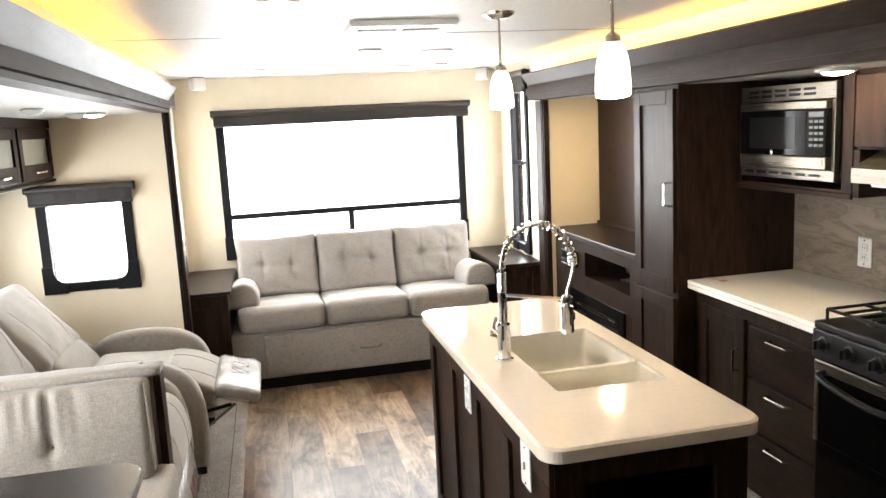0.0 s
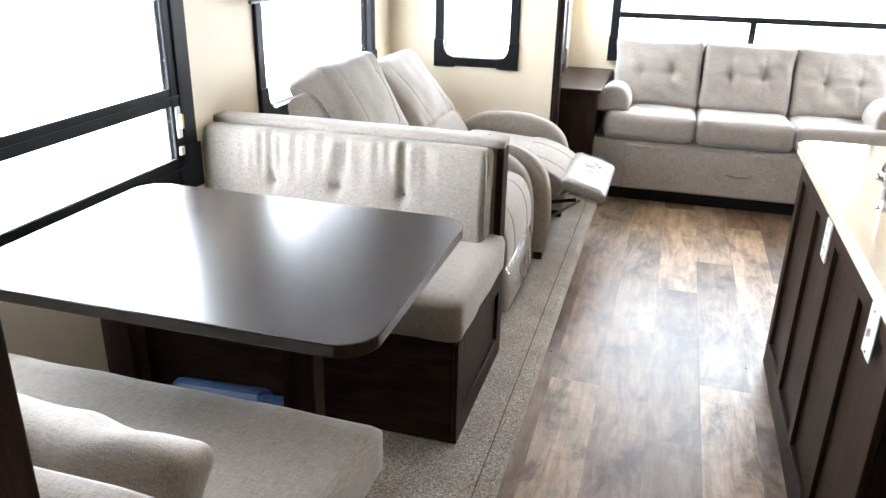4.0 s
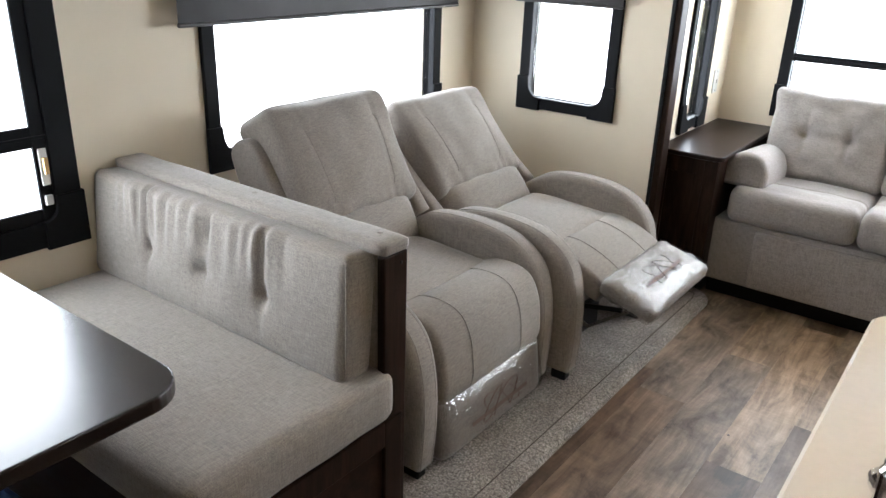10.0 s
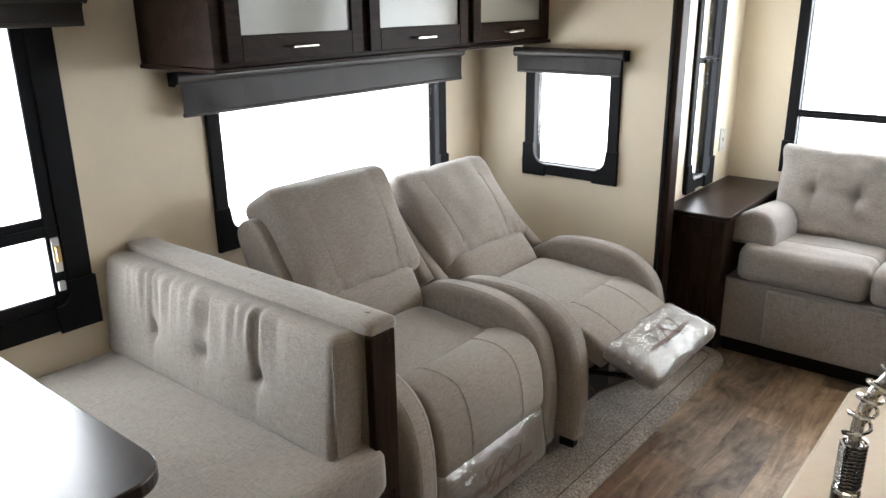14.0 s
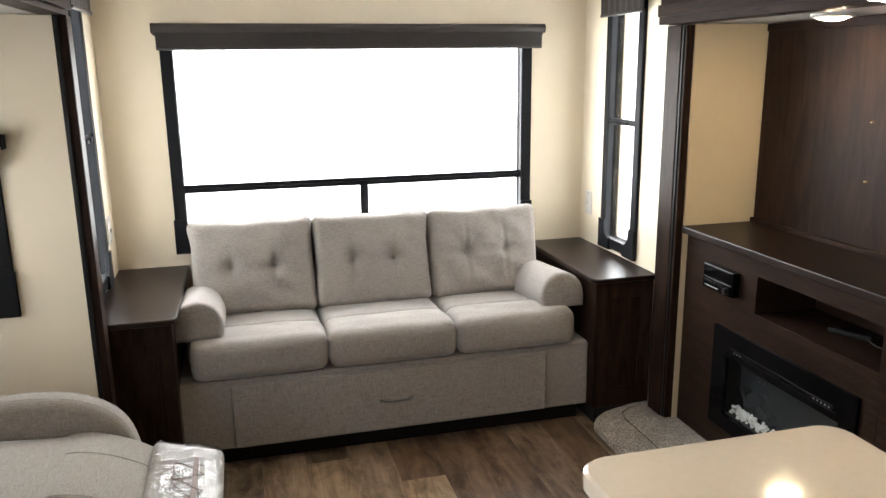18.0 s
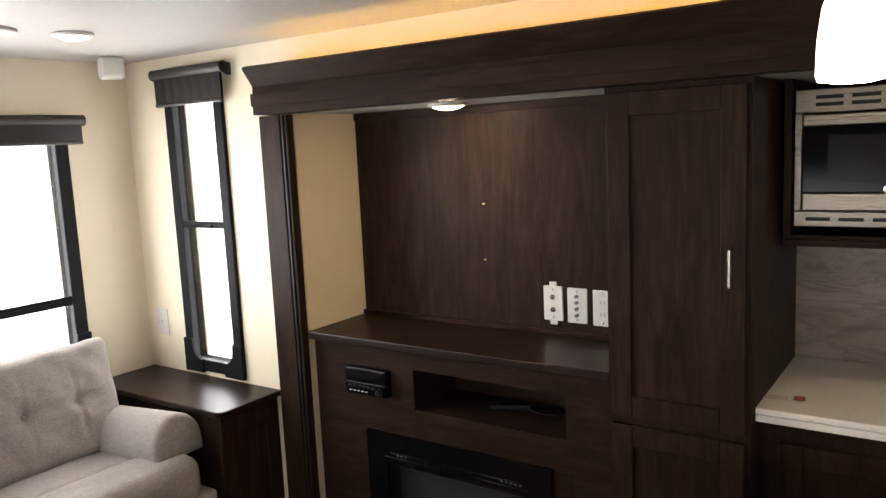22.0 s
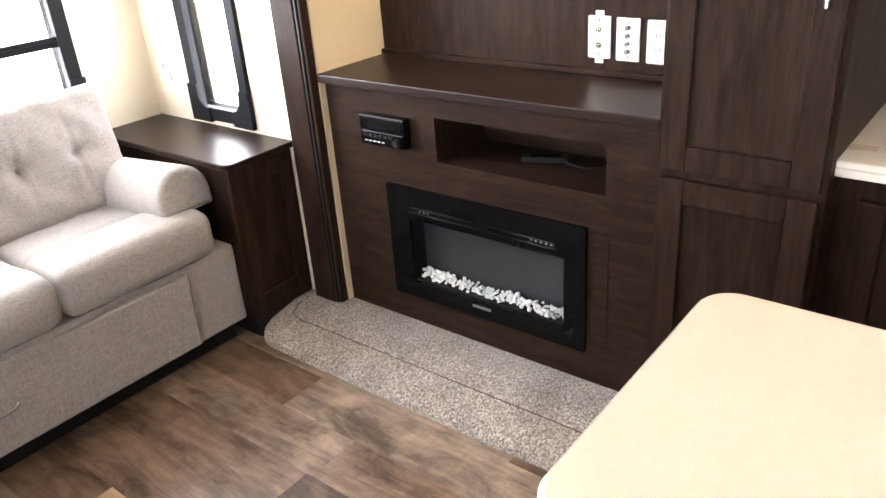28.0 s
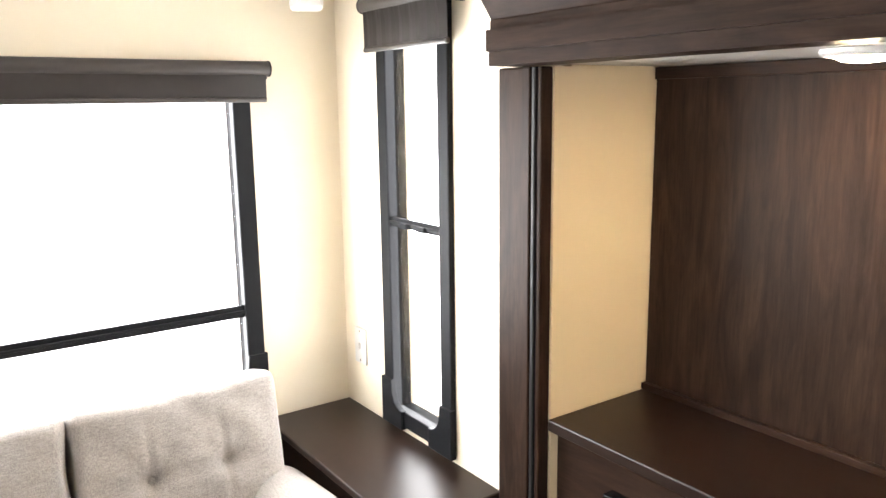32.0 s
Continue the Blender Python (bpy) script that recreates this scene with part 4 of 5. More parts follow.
# ---------------------------------------------------------------- dinette
def dinette_bench(name, far):
    root = thing(name, (-1.5, -3.2 if far else -4.4, ZL), "grey cloth dinette bench with tufted back, dark wood box" if far else "grey cloth dinette bench with slumped loose back cushion", "bench", "dinette benches")
    inv = Matrix.Translation((1.5, 3.2 if far else 4.4, -ZL))

    def add(name2, bm, mat, text="", smooth=False):
        bm.transform(inv)
        return part(name2, bm, mat, root, text, smooth)
    if far:
        add("box", box(SL + 0.003, -0.985, -3.485, -2.858, ZL, 0.385, 0.002), "wood_x")
        # framed end panel
        for a, b, c, d in ((-3.485, -3.415, ZL, 0.385), (-2.925, -2.858, ZL, 0.385), (-3.415, -2.925, 0.31, 0.385), (-3.415, -2.925, ZL, 0.11)):
            add("end_rail" if b - a > 0.2 else "end_stile", box(-0.9845, -0.971, a, b, c, d, 0.002), "wood_v")
        add("seat_cushion", at(pad(1.135, 0.62, 0.14, 0.03, (22, 14, 5), (0.0, 0.004, 0.008), wrinkle=0.004, seed=21), -1.525, -3.205, 0.462), "fabric", smooth=True)
        dents = [(x, -0.02, 0.024, 0.022) for x in (-0.255, 0.0, 0.245)] + [(x, -0.02, 0.010, 0.07) for x in (-0.255, 0.0, 0.245)]
        m = Matrix.Translation((-1.556, -2.968, 0.684)) @ pose(0, 0, 0, 84, 0, 0)
        bm = pad(1.088, 0.335, 0.115, 0.03, (110, 30, 5), (0, 0, 0.012), dents, wrinkle=0.003, seed=22)
        # puckers that fan up from each tuft
        for v in bm.verts:
            if v.co.z > 0.02:
                for x in (-0.255, 0.0, 0.245):
                    d = v.co.x - x
                    up = v.co.y + 0.02
                    if up > 0:
                        v.co.z -= 0.012 * math.exp(-(d / (0.010 + up * 0.03)) ** 2) * (1 - up / 0.3) + 0.026 * noise.noise(Vector((v.co.x * 38, up * 4 + x * 9, 1.7))) * math.exp(-(d / 0.11) ** 2) * min(1, up * 8)
                    else:
                        v.co.z -= 0.007 * math.exp(-(d / 0.012) ** 2) * (1 + up / 0.16)
        bm.transform(m)
        bc = add("back_cushion", bm, "fabric", "tufted back cushion with puckered top", True)
        for x in (-0.255, 0.0, 0.245):
            add("tuft", at(turned([(0, 0.004), (0.006, 0.002), (0.008, 0)], 8), m @ Matrix.Translation((x, -0.02, 0.027)) @ Matrix.Identity(4)), "grey").parent = bc
        add("back_rest", at(pad(1.095, 0.085, 0.465, 0.016, (20, 4, 8), (0, 0.003, 0), wrinkle=0.002, seed=23), -1.55, -2.879, 0.6075), "fabric", smooth=True)
        add("top_cover", at(pad(1.122, 0.097, 0.034, 0.011, (24, 6, 4), (0, 0.002, 0.003), wrinkle=0.003, seed=24), -1.537, -2.879, 0.856), "fabric", "cloth cover folded over the post", True)
        add("end_post", box(-1.002, -0.978, -2.923, -2.837, ZL, 0.839, 0.004), "wood_v", "dark wood end post")
        add("screw_cap", at(turned([(0, 0.0025), (0.004, 0.0015), (0.005, 0)], 10), -0.9775, -2.862, 0.812, 0, 90, 0), "black")
        add("piping", tube([(-1.016, -3.012, 0.845), (-1.011, -3.020, 0.70), (-1.012, -3.022, 0.545)], 0.003, 6), "fabric")
        add("screw_cap", at(turned([(0, 0.003), (0.006, 0.002), (0.008, 0)], 12), -1.04, -2.868, 0.8745), "fabric")
        add("screw_cap", at(turned([(0, 0.003), (0.008, 0.002), (0.011, 0)], 12), -1.50, -2.868, 0.8755), "fabric")
    else:
        add("box", box(SL + 0.003, -1.01, -4.84, -4.12, ZL, 0.385, 0.002), "wood_x")
        add("seat_cushion", at(pad(1.11, 0.56, 0.125, 0.03, (22, 14, 5), (0.0, 0.004, 0.008), wrinkle=0.004, seed=31), -1.535, -4.345, 0.435), "fabric", smooth=True)
        m = Matrix.Translation((-1.56, -4.64, 0.60)) @ pose(0, 0, 0, 112, 0, 180)
        add("back_cushion", at(pad(0.92, 0.36, 0.12, 0.04, (40, 20, 5), (0, 0, 0.012), wrinkle=0.016, seed=32), m), "fabric", "slumped creased back cushion", True)
        add("back_rest", at(pad(1.03, 0.08, 0.46, 0.02, (12, 4, 8)), -1.535, -4.80, 0.615), "fabric", smooth=True)
    return root


dinette_bench("dinette_bench", True)
dinette_bench("dinette_bench", False)


def dinette_table():
    root = thing("dinette_table", (-1.47, -3.90, ZL), "dark wood dinette table with rounded corners", "table")
    x0, x1, y0, y1 = -1.985 + 1.47, -0.951 + 1.47, -4.25 + 3.90, -3.48 + 3.90
    part("top", slab(round_rect(x0, x1, y0, y1, 0.085, 8), 0.785 - 0.032 - ZL, 0.785 - ZL, 0.004), "top", root)
    for x in (-0.33, 0.20):
        part("leg", box(x - 0.045, x + 0.045, -0.03, 0.03, 0.0, 0.745 - ZL, 0.004), "wood_v", root)
        part("leg_foot", box(x - 0.07, x + 0.07, -0.19, 0.19, 0.0, 0.05, 0.006), "wood_v", root)
        part("leg_head", box(x - 0.05, x + 0.05, -0.22, 0.22, 0.705 - ZL, 0.752 - ZL, 0.004), "wood_v", root)
    return root


dinette_table()
tote = thing("storage_roll", (-1.55, -3.60, ZL), "blue rolled plastic sheet on the floor under the table", "plastic sheet")
part("roll", at(turned([(0, 0), (0.05, 0), (0.055, 0.02), (0.055, 0.17), (0.05, 0.19), (0, 0.19)], 16), Matrix.Translation((-0.05, 0.02, 0.055)) @ pose(0, 0, 0, 0, 90, 6)), "blue", tote)
part("outer_roll", at(turned([(0, 0), (0.05, 0), (0.055, 0.02), (0.055, 0.30), (0.05, 0.32), (0, 0.32)], 16), Matrix.Translation((-0.36, 0.03, 0.055)) @ pose(0, 0, 0, 0, 90, 4)), "blue", tote)


# ---------------------------------------------------------------- overhead cabinet of the left slide-out
def overhead_cabinet():
    y0, y1, xf = -2.785, SLY1 - 0.002, -1.705
    root = thing("overhead_cabinet", (-1.85, (y0 + y1) / 2, 1.425), "dark wood overhead cabinet with three frosted glass doors", "cabinet")
    cy = (y0 + y1) / 2

    def add(nm, bm, mat, par=root, text=""):
        bm.transform(Matrix.Translation((1.85, -cy, -1.425)))
        return part(nm, bm, mat, par, text)
    add("body", box(SL + 0.002, xf, y0, y1, 1.432, SH - 0.002, 0.002), "wood_y")
    add("bottom_panel", box(SL + 0.002, xf + 0.014, y0 - 0.006, y1, 1.418, 1.432, 0.003), "wood_y")
    add("top_rail", box(xf, xf + 0.012, y0, y1, SH - 0.036, SH + 0.012, 0.002), "wood_y")
    n = 3
    w = (y1 - y0 - 0.05) / n
    for i in range(n):
        a, b = y0 + 0.04 + i * w, y0 + 0.04 + (i + 1) * w - 0.035
        z0, z1 = 1.447, SH - 0.042
        d = add("door", box(xf + 0.001, xf + 0.008, a + 0.05, b - 0.05, z0 + 0.07, z1 - 0.045), "frost", text="frosted glass cabinet door in a dark wood frame")
        for nm, bb in (("door_stile", (a, a + 0.052, z0, z1)), ("door_stile", (b - 0.052, b, z0, z1)), ("door_rail", (a + 0.052, b - 0.052, z1 - 0.05, z1)), ("door_rail", (a + 0.052, b - 0.052, z0, z0 + 0.075))):
            s = add(nm, box(xf + 0.001, xf + 0.019, bb[0], bb[1], bb[2], bb[3], 0.0025), "wood_y", d)
        hb = tube([(xf + 0.02, (a + b) / 2 - 0.055, z0 + 0.035), (xf + 0.04, (a + b) / 2 - 0.05, z0 + 0.035), (xf + 0.04, (a + b) / 2 + 0.05, z0 + 0.035), (xf + 0.02, (a + b) / 2 + 0.055, z0 + 0.035)], 0.0055, 8)
        add("handle", hb, "nickel", d, "satin nickel bar handle")
    return root


overhead_cabinet()


# ---------------------------------------------------------------- fireplace unit
def shaker(root, add, face, u0, u1, z0, z1, rail, mat="wood_v", thick=0.018, name="door", axis="x", side=-1, sub=None, text=""):
    """A framed flat-panel door on the plane x = face, opening towards -x: panel with two stiles and two rails as its pieces."""
    f0, f1 = face + side * 0.001, face + side * thick
    p = add(name, box(f0, face + side * thick * 0.45, u0 + rail * 0.9, u1 - rail * 0.9, z0 + rail * 0.9, z1 - rail * 0.9), mat, root, text)
    for nm, b in (("stile", (u0, u0 + rail, z0, z1)), ("stile", (u1 - rail, u1, z0, z1)), ("rail", (u0 + rail, u1 - rail, z1 - rail, z1)), ("rail", (u0 + rail, u1 - rail, z0, z0 + rail))):
        add(nm, box(f0, f1, b[0], b[1], b[2], b[3], 0.0025), mat, p)
    return p


def fireplace_unit():
    Y0, Y1 = -2.238, -1.057
    XF = 1.14
    root = thing("fireplace_cabinet", (1.327, -1.565, 0.085), "dark wood fireplace cabinet with an open shelf and a thick top", "cabinet")

    def add(nm, bm, mat, par=None, text="", smooth=False):
        bm.transform(Matrix.Translation((-1.28, 1.65, -0.10)))
        return part(nm, bm, mat, par or root, text, smooth)
    holes = [(-2.085, -1.512, 0.715, 0.857), (-2.035, -1.295, 0.205, 0.612)]
    add("front_panel", wall_with_holes("x", XF, XF + 0.02, Y0, Y1, 0.08, 0.925, holes), "wood_y")
    add("top", box(1.107, 1.444, Y0, Y1, 0.926, 0.955, 0.004), "top_y", None, "dark glossy shelf top")
    add("shelf_box", wall_with_holes("x", 1.40, 1.41, -2.12, -1.49, 0.70, 0.88, []), "wood_y")
    add("shelf_floor", box(XF + 0.02, 1.40, -2.12, -1.49, 0.70, 0.714), "wood_y")
    add("shelf_ceiling", box(XF + 0.02, 1.40, -2.12, -1.49, 0.858, 0.87), "wood_y")
    add("shelf_side", box(XF + 0.02, 1.40, -1.511, -1.495, 0.714, 0.858), "wood_y")
    add("shelf_side", box(XF + 0.02, 1.40, -2.105, -2.086, 0.714, 0.858), "wood_y")
    add("back_ledge", box(1.427, 1.444, Y0, Y1, 0.9555, 0.972, 0.002), "wood_y")
    # hatch panel beside the insert
    add("access_panel", box(XF - 0.002, XF, -2.10, -2.052, 0.25, 0.60, 0.001), "wood_y")
    return root


fireplace_unit()
structure("wall_panel", box(1.492, 1.505, -2.153, SRY1 - 0.004, ZR, SH - 0.002), "wood_v", "dark wood grain panel behind the television place", "panel")
structure("panel_trim", box(1.484, 1.492, -2.153, SRY1 - 0.004, SH - 0.03, SH - 0.002, 0.002), "wood_y", "dark wood trim strip along the panel", "trim")


def electric_fireplace():
    root = thing("electric_fireplace", (1.207, -1.580, 0.190), "black glass electric fireplace with clear crystals", "fireplace")

    def add(nm, bm, mat, par=None, text="", smooth=False):
        bm.transform(Matrix.Translation((-1.16, 1.665, -0.205)))
        return part(nm, bm, mat, par or root, text, smooth)
    face = wall_with_holes("x", 1.128, 1.142, -2.034, -1.296, 0.206, 0.611, [(-1.965, -1.385, 0.268, 0.502)])
    add("front_glass", face, "black_glass")
    add("firebox", box(1.20, 1.21, -1.99, -1.36, 0.25, 0.55), "grey_glass", None, "grey smoked rear screen")
    add("firebox_side", box(1.143, 1.20, -1.385, -1.375, 0.268, 0.502), "black")
    add("firebox_side", box(1.143, 1.20, -1.975, -1.965, 0.268, 0.502), "black")
    add("ember_bed", box(1.143, 1.20, -1.965, -1.385, 0.258, 0.271), "black")
    add("heater_slot", box(1.122, 1.13, -1.955, -1.375, 0.517, 0.530, 0.002), "black_glass")
    add("control_strip", box(1.123, 1.13, -1.94, -1.40, 0.533, 0.547, 0.002), "black_glass")
    for i in range(5):
        add("button", at(turned([(0, 0.002), (0.003, 0.0015), (0.0036, 0)], 8), 1.1225, -1.86 - i * 0.017, 0.540, 0, -90, 0), "grey")
    for i in range(3):
        add("button", at(turned([(0, 0.002), (0.003, 0.0015), (0.0036, 0)], 8), 1.1225, -1.44 - i * 0.017, 0.540, 0, -90, 0), "grey")
    add("name_plate", box(1.126, 1.1285, -1.70, -1.63, 0.243, 0.252), "grey")
    rng = random.Random(4)
    for i in range(250):
        bm = bmesh.new()
        bmesh.ops.create_icosphere(bm, subdivisions=1, radius=rng.uniform(0.0055, 0.0095))
        for v in bm.verts:
            v.co *= rng.uniform(0.7, 1.2)
        lift = rng.choice((0.006, 0.01, 0.02, 0.028))
        bm.transform(pose(1.150 + rng.random() * 0.035, -1.955 + 0.56 * (i + rng.random()) / 250, 0.271 + lift, rng.random() * 360, rng.random() * 360, 0))
        add("crystal", bm, "crystal")
    return root


m, nt, b = shader("clear crystal")
b.inputs["Base Color"].default_value = (0.80, 0.82, 0.82, 1)
b.inputs["Roughness"].default_value = 0.08
b.inputs["Transmission Weight"].default_value = 0.25
M["crystal"] = m
electric_fireplace()


def stereo():
    root = thing("stereo", (1.177, -1.238, 0.780), "black car-style stereo set into the fireplace cabinet", "stereo")
    part("case", box(-0.022, 0.01, -0.094, 0.094, -0.047, 0.05, 0.004), "black_glass", root)
    part("screen", box(-0.0235, -0.022, -0.08, 0.086, 0.008, 0.044, 0.001), "black_glass", root)
    part("control_panel", box(-0.027, -0.022, -0.09, 0.088, -0.043, 0.0, 0.003), "black_glass", root)
    for i in range(6):
        part("button", box(-0.031, -0.027, 0.072 - i * 0.021 - 0.015, 0.072 - i * 0.021, -0.019, -0.009, 0.0015), "black", root)
    for i in range(5):
        part("lower_button", box(-0.030, -0.027, 0.07 - i * 0.018 - 0.01, 0.07 - i * 0.018, -0.034, -0.030, 0.001), "white", root)
    part("knob", at(turned([(0, 0.016), (0.011, 0.016), (0.013, 0.0)], 16), -0.027, -0.068, -0.024, 0, -90, 0), "black", root)


stereo()
remote = thing("remote_control", (1.347, -1.715, 0.700), "black remote control lying on the open shelf", "remote control")
part("case", at(box(-0.02, 0.02, -0.07, 0.07, 0, 0.018, 0.004), pose(0, 0, 0, 0, 0, 25)), "black", remote)
part("keypad", at(box(-0.013, 0.013, -0.05, 0.04, 0.0182, 0.0195), pose(0, 0, 0, 0, 0, 25)), "black_glass", remote)
cable = thing("coiled_cable", (1.377, -1.845, 0.701), "black coiled cable lying on the open shelf", "cable")
part("coil", tube([(0.05 * math.cos(a * 0.5) * (1 + 0.1 * math.sin(a)), 0.07 * math.sin(a * 0.5), 0.006 + 0.0004 * a) for a in range(13)], 0.003, 6), "black", cable)


def wall_plate(name, m, kind, label):
    root = thing(name, (0, 0, 0), label, "wall plate", "wall plates")
    root.matrix_world = m
    part("plate", box(-0.036, 0.036, -0.006, 0, -0.06, 0.06, 0.004), "white", root)
    for z in (-0.048, 0.048):
        part("screw", at(turned([(0, 0.002), (0.003, 0.001), (0.0035, 0)], 8), 0, -0.006, z, 90, 0, 0), "nickel", root)
    if kind == "coax":
        for z in (-0.022, 0.022):
            part("connector", at(turned([(0.003, 0.012), (0.0055, 0.012), (0.0055, 0.004), (0.009, 0.004), (0.009, 0)], 10), 0, -0.006, z, 90, 0, 0), "nickel", root)
        for z in (-0.067, 0.067):
            part("label_tab", box(-0.013, 0.013, -0.004, -0.001, z - 0.007, z + 0.007), "white", root, "printed paper tab")
    elif kind == "four":
        for z in (-0.033, -0.011, 0.011, 0.033):
            part("connector", at(turned([(0.003, 0.010), (0.006, 0.010), (0.006, 0)], 10), 0, -0.006, z, 90, 0, 0), "grey", root)
    elif kind == "outlet":
        for z in (-0.02, 0.02):
            part("socket", box(-0.017, 0.017, -0.0085, -0.006, z - 0.014, z + 0.014, 0.003), "white", root)
            for u in (-0.006, 0.006):
                part("slot", box(u - 0.0012, u + 0.0012, -0.0092, -0.0084, z - 0.005, z + 0.005), "grey", root)
    elif kind == "switch":
        part("toggle", box(-0.005, 0.005, -0.014, -0.006, -0.01, 0.01, 0.002), "white", root)
    return root


RW = lambda x, y, z: pose(x, y, z, 0, 0, -90)
wall_plate("wall_plate", RW(1.4918, -1.817, 1.048), "coax", "white coaxial wall plate with paper tabs")
wall_plate("wall_plate", RW(1.4918, -1.906, 1.046), "four", "white four-jack wall plate")
wall_plate("wall_plate", RW(1.4918, -1.998, 1.044), "outlet", "white power outlet plate")
wall_plate("wall_plate", RW(XW - 0.0002, -0.10, 0.895), "switch", "white switch plate on the cream wall")
wall_plate("wall_plate", pose(-XW + 0.0002, -0.15, 0.905, 0, 0, 90), "switch", "white switch plate on the cream wall")
for y, z in ((-1.554, 1.387), (-1.552, 1.186)):
    s = thing("brass_screw", (1.492, y, z), "small brass screw standing in the wood panel", "screw", "screws in the panel")
    part("shank", at(turned([(0, 0.012), (0.0025, 0.012), (0.0025, 0)], 6), pose(0, 0, 0, 0, -90, 0)), "brass", s)


# ---------------------------------------------------------------- pantry
def pantry():
    Y0, Y1, XF = -2.540, -2.155, 1.132
    root = thing("pantry_cabinet", (1.4, (Y0 + Y1) / 2, ZR), "tall dark wood pantry cabinet with two framed doors", "cabinet")
    cy = (Y0 + Y1) / 2

    def add(nm, bm, mat, par=None, text="", smooth=False):
        bm.transform(Matrix.Translation((-1.4, -cy, -ZR)))
        return part(nm, bm, mat, par or root, text, smooth)
    add("body", box(XF + 0.018, SR - 0.002, Y0, Y1, ZR, SH - 0.002, 0.001), "wood_v")
    up = shaker(root, add, XF + 0.0175, Y0 + 0.012, Y1 - 0.012, 0.828, SH - 0.018, 0.062, name="upper_door", text="tall framed door")
    shaker(root, add, XF + 0.0175, Y0 + 0.012, Y1 - 0.012, ZR + 0.05, 0.805, 0.062, name="lower_door")
    add("handle", tube([(XF, Y0 + 0.045, 1.215), (XF - 0.026, Y0 + 0.045, 1.22), (XF - 0.026, Y0 + 0.045, 1.312), (XF, Y0 + 0.045, 1.317)], 0.006, 8), "nickel", up, "satin nickel bar handle")


pantry()


# ---------------------------------------------------------------- kitchen run
def base_cabinet():
    Y0, Y1, XF = -3.44, -2.61, 1.135
    cy = (Y0 + Y1) / 2
    root = thing("base_cabinet", (1.507, cy + 0.075, 0.072), "dark wood base cabinet with a door and three drawers", "cabinet")

    def add(nm, bm, mat, par=None, text="", smooth=False):
        bm.transform(Matrix.Translation((-1.42, -cy, -0.10)))
        return part(nm, bm, mat, par or root, text, smooth)
    add("body", box(XF + 0.018, 1.645, Y0, Y1, 0.10, 0.878, 0.001), "wood_v")
    d = shaker(root, add, XF + 0.0175, -2.99, -2.665, 0.15, 0.82, 0.06)
    add("handle", tube([(XF, -2.955, 0.60), (XF - 0.026, -2.955, 0.605), (XF - 0.026, -2.955, 0.69), (XF, -2.955, 0.695)], 0.0055, 8), "nickel", d)
    for z0, z1 in ((0.605, 0.808), (0.392, 0.59), (0.155, 0.378)):
        dr = add("drawer", box(XF, XF + 0.0175, -3.42, -3.02, z0, z1, 0.003), "wood_y")
        zc = z1 - 0.031
        add("handle", tube([(XF, -3.28, zc), (XF - 0.026, -3.275, zc), (XF - 0.026, -3.165, zc), (XF, -3.16, zc)], 0.0055, 8), "nickel", dr, "satin nickel bar handle")


base_cabinet()
ct = thing("kitchen_counter", (1.507, -2.955, 0.850), "white solid-surface kitchen counter", "counter")
part("slab", slab(round_rect(-0.312, 0.230, -0.408, 0.42, 0.012, 3, "c"), 0.0192, 0.037, 0.006, 3), "counter_k", ct)
part("edge_band", box(-0.3115, -0.275, -0.4075, 0.4195, 0.0005, 0.0188, 0.001), "counter_k", ct)
part("build_up", box(-0.274, 0.225, -0.4, 0.412, 0.0005, 0.0188), "counter_k", ct)
sk = tagged(part("warning_label", at(box(-0.016, 0.016, -0.014, 0.014, 0, 0.0008), pose(1.318, -2.625, 0.8875, 0, 0, 8)), "red"), "dark red paper label on the counter", "label")
lw = tagged(part("paper_note", at(box(-0.02, 0.02, -0.04, 0.04, 0, 0.0006), pose(1.300, -2.560, 0.8875, 0, 0, 6)), "counter"), "clear printed sticker on the counter", "label")
structure("backsplash", box(SR - 0.012, SR - 0.002, -4.7, -2.54, 0.8885, 1.30), "stone", "grey veined stone-look backsplash panel", "backsplash")
wall_plate("wall_plate", RW(SR - 0.0122, -2.97, 1.03), "outlet", "white power outlet plate on the backsplash")


def upper_cabinet():
    Y0, Y1, XF = -3.275, -2.612, 1.36
    cy = (Y0 + Y1) / 2
    root = thing("microwave_cabinet", (1.617, cy + 0.058, 1.288), "dark wood upper cabinet round a built-in microwave", "cabinet")

    def add(nm, bm, mat, par=None, text="", smooth=False):
        bm.transform(Matrix.Translation((-1.54, -cy, -1.31)))
        return part(nm, bm, mat, par or root, text, smooth)
    add("side", box(XF, 1.660, Y1 - 0.02, Y1, 1.31, 1.757), "wood_v")
    add("side", box(XF, 1.660, Y0, Y0 + 0.05, 1.31, 1.757), "wood_v")
    add("bottom", box(XF, 1.660, Y0 + 0.05, Y1 - 0.02, 1.31, 1.335), "wood_y")
    add("ledge", box(XF - 0.012, XF, Y0 - 0.01, Y1, 1.305, 1.325, 0.003), "wood_y")
    add("back", box(1.642, 1.660, Y0 + 0.05, Y1 - 0.02, 1.335, 1.757), "wood_y")
    return root


upper_cabinet()
hc = thing("hood_cabinet", (1.617, -3.642, 1.460), "dark wood upper cabinet over the range hood", "cabinet")
part("body", box(-0.17, 0.121, -0.42, 0.42, 0.0, SH - 1.462, 0.002), "wood_v", hc)
part("door", box(-0.188, -0.1705, -0.40, 0.41, 0.01, SH - 1.48, 0.003), "wood_v", hc)
part("side_panel", box(-0.18, 0.055, 0.39, 0.42, -0.17, 0.0, 0.002), "wood_v", hc)


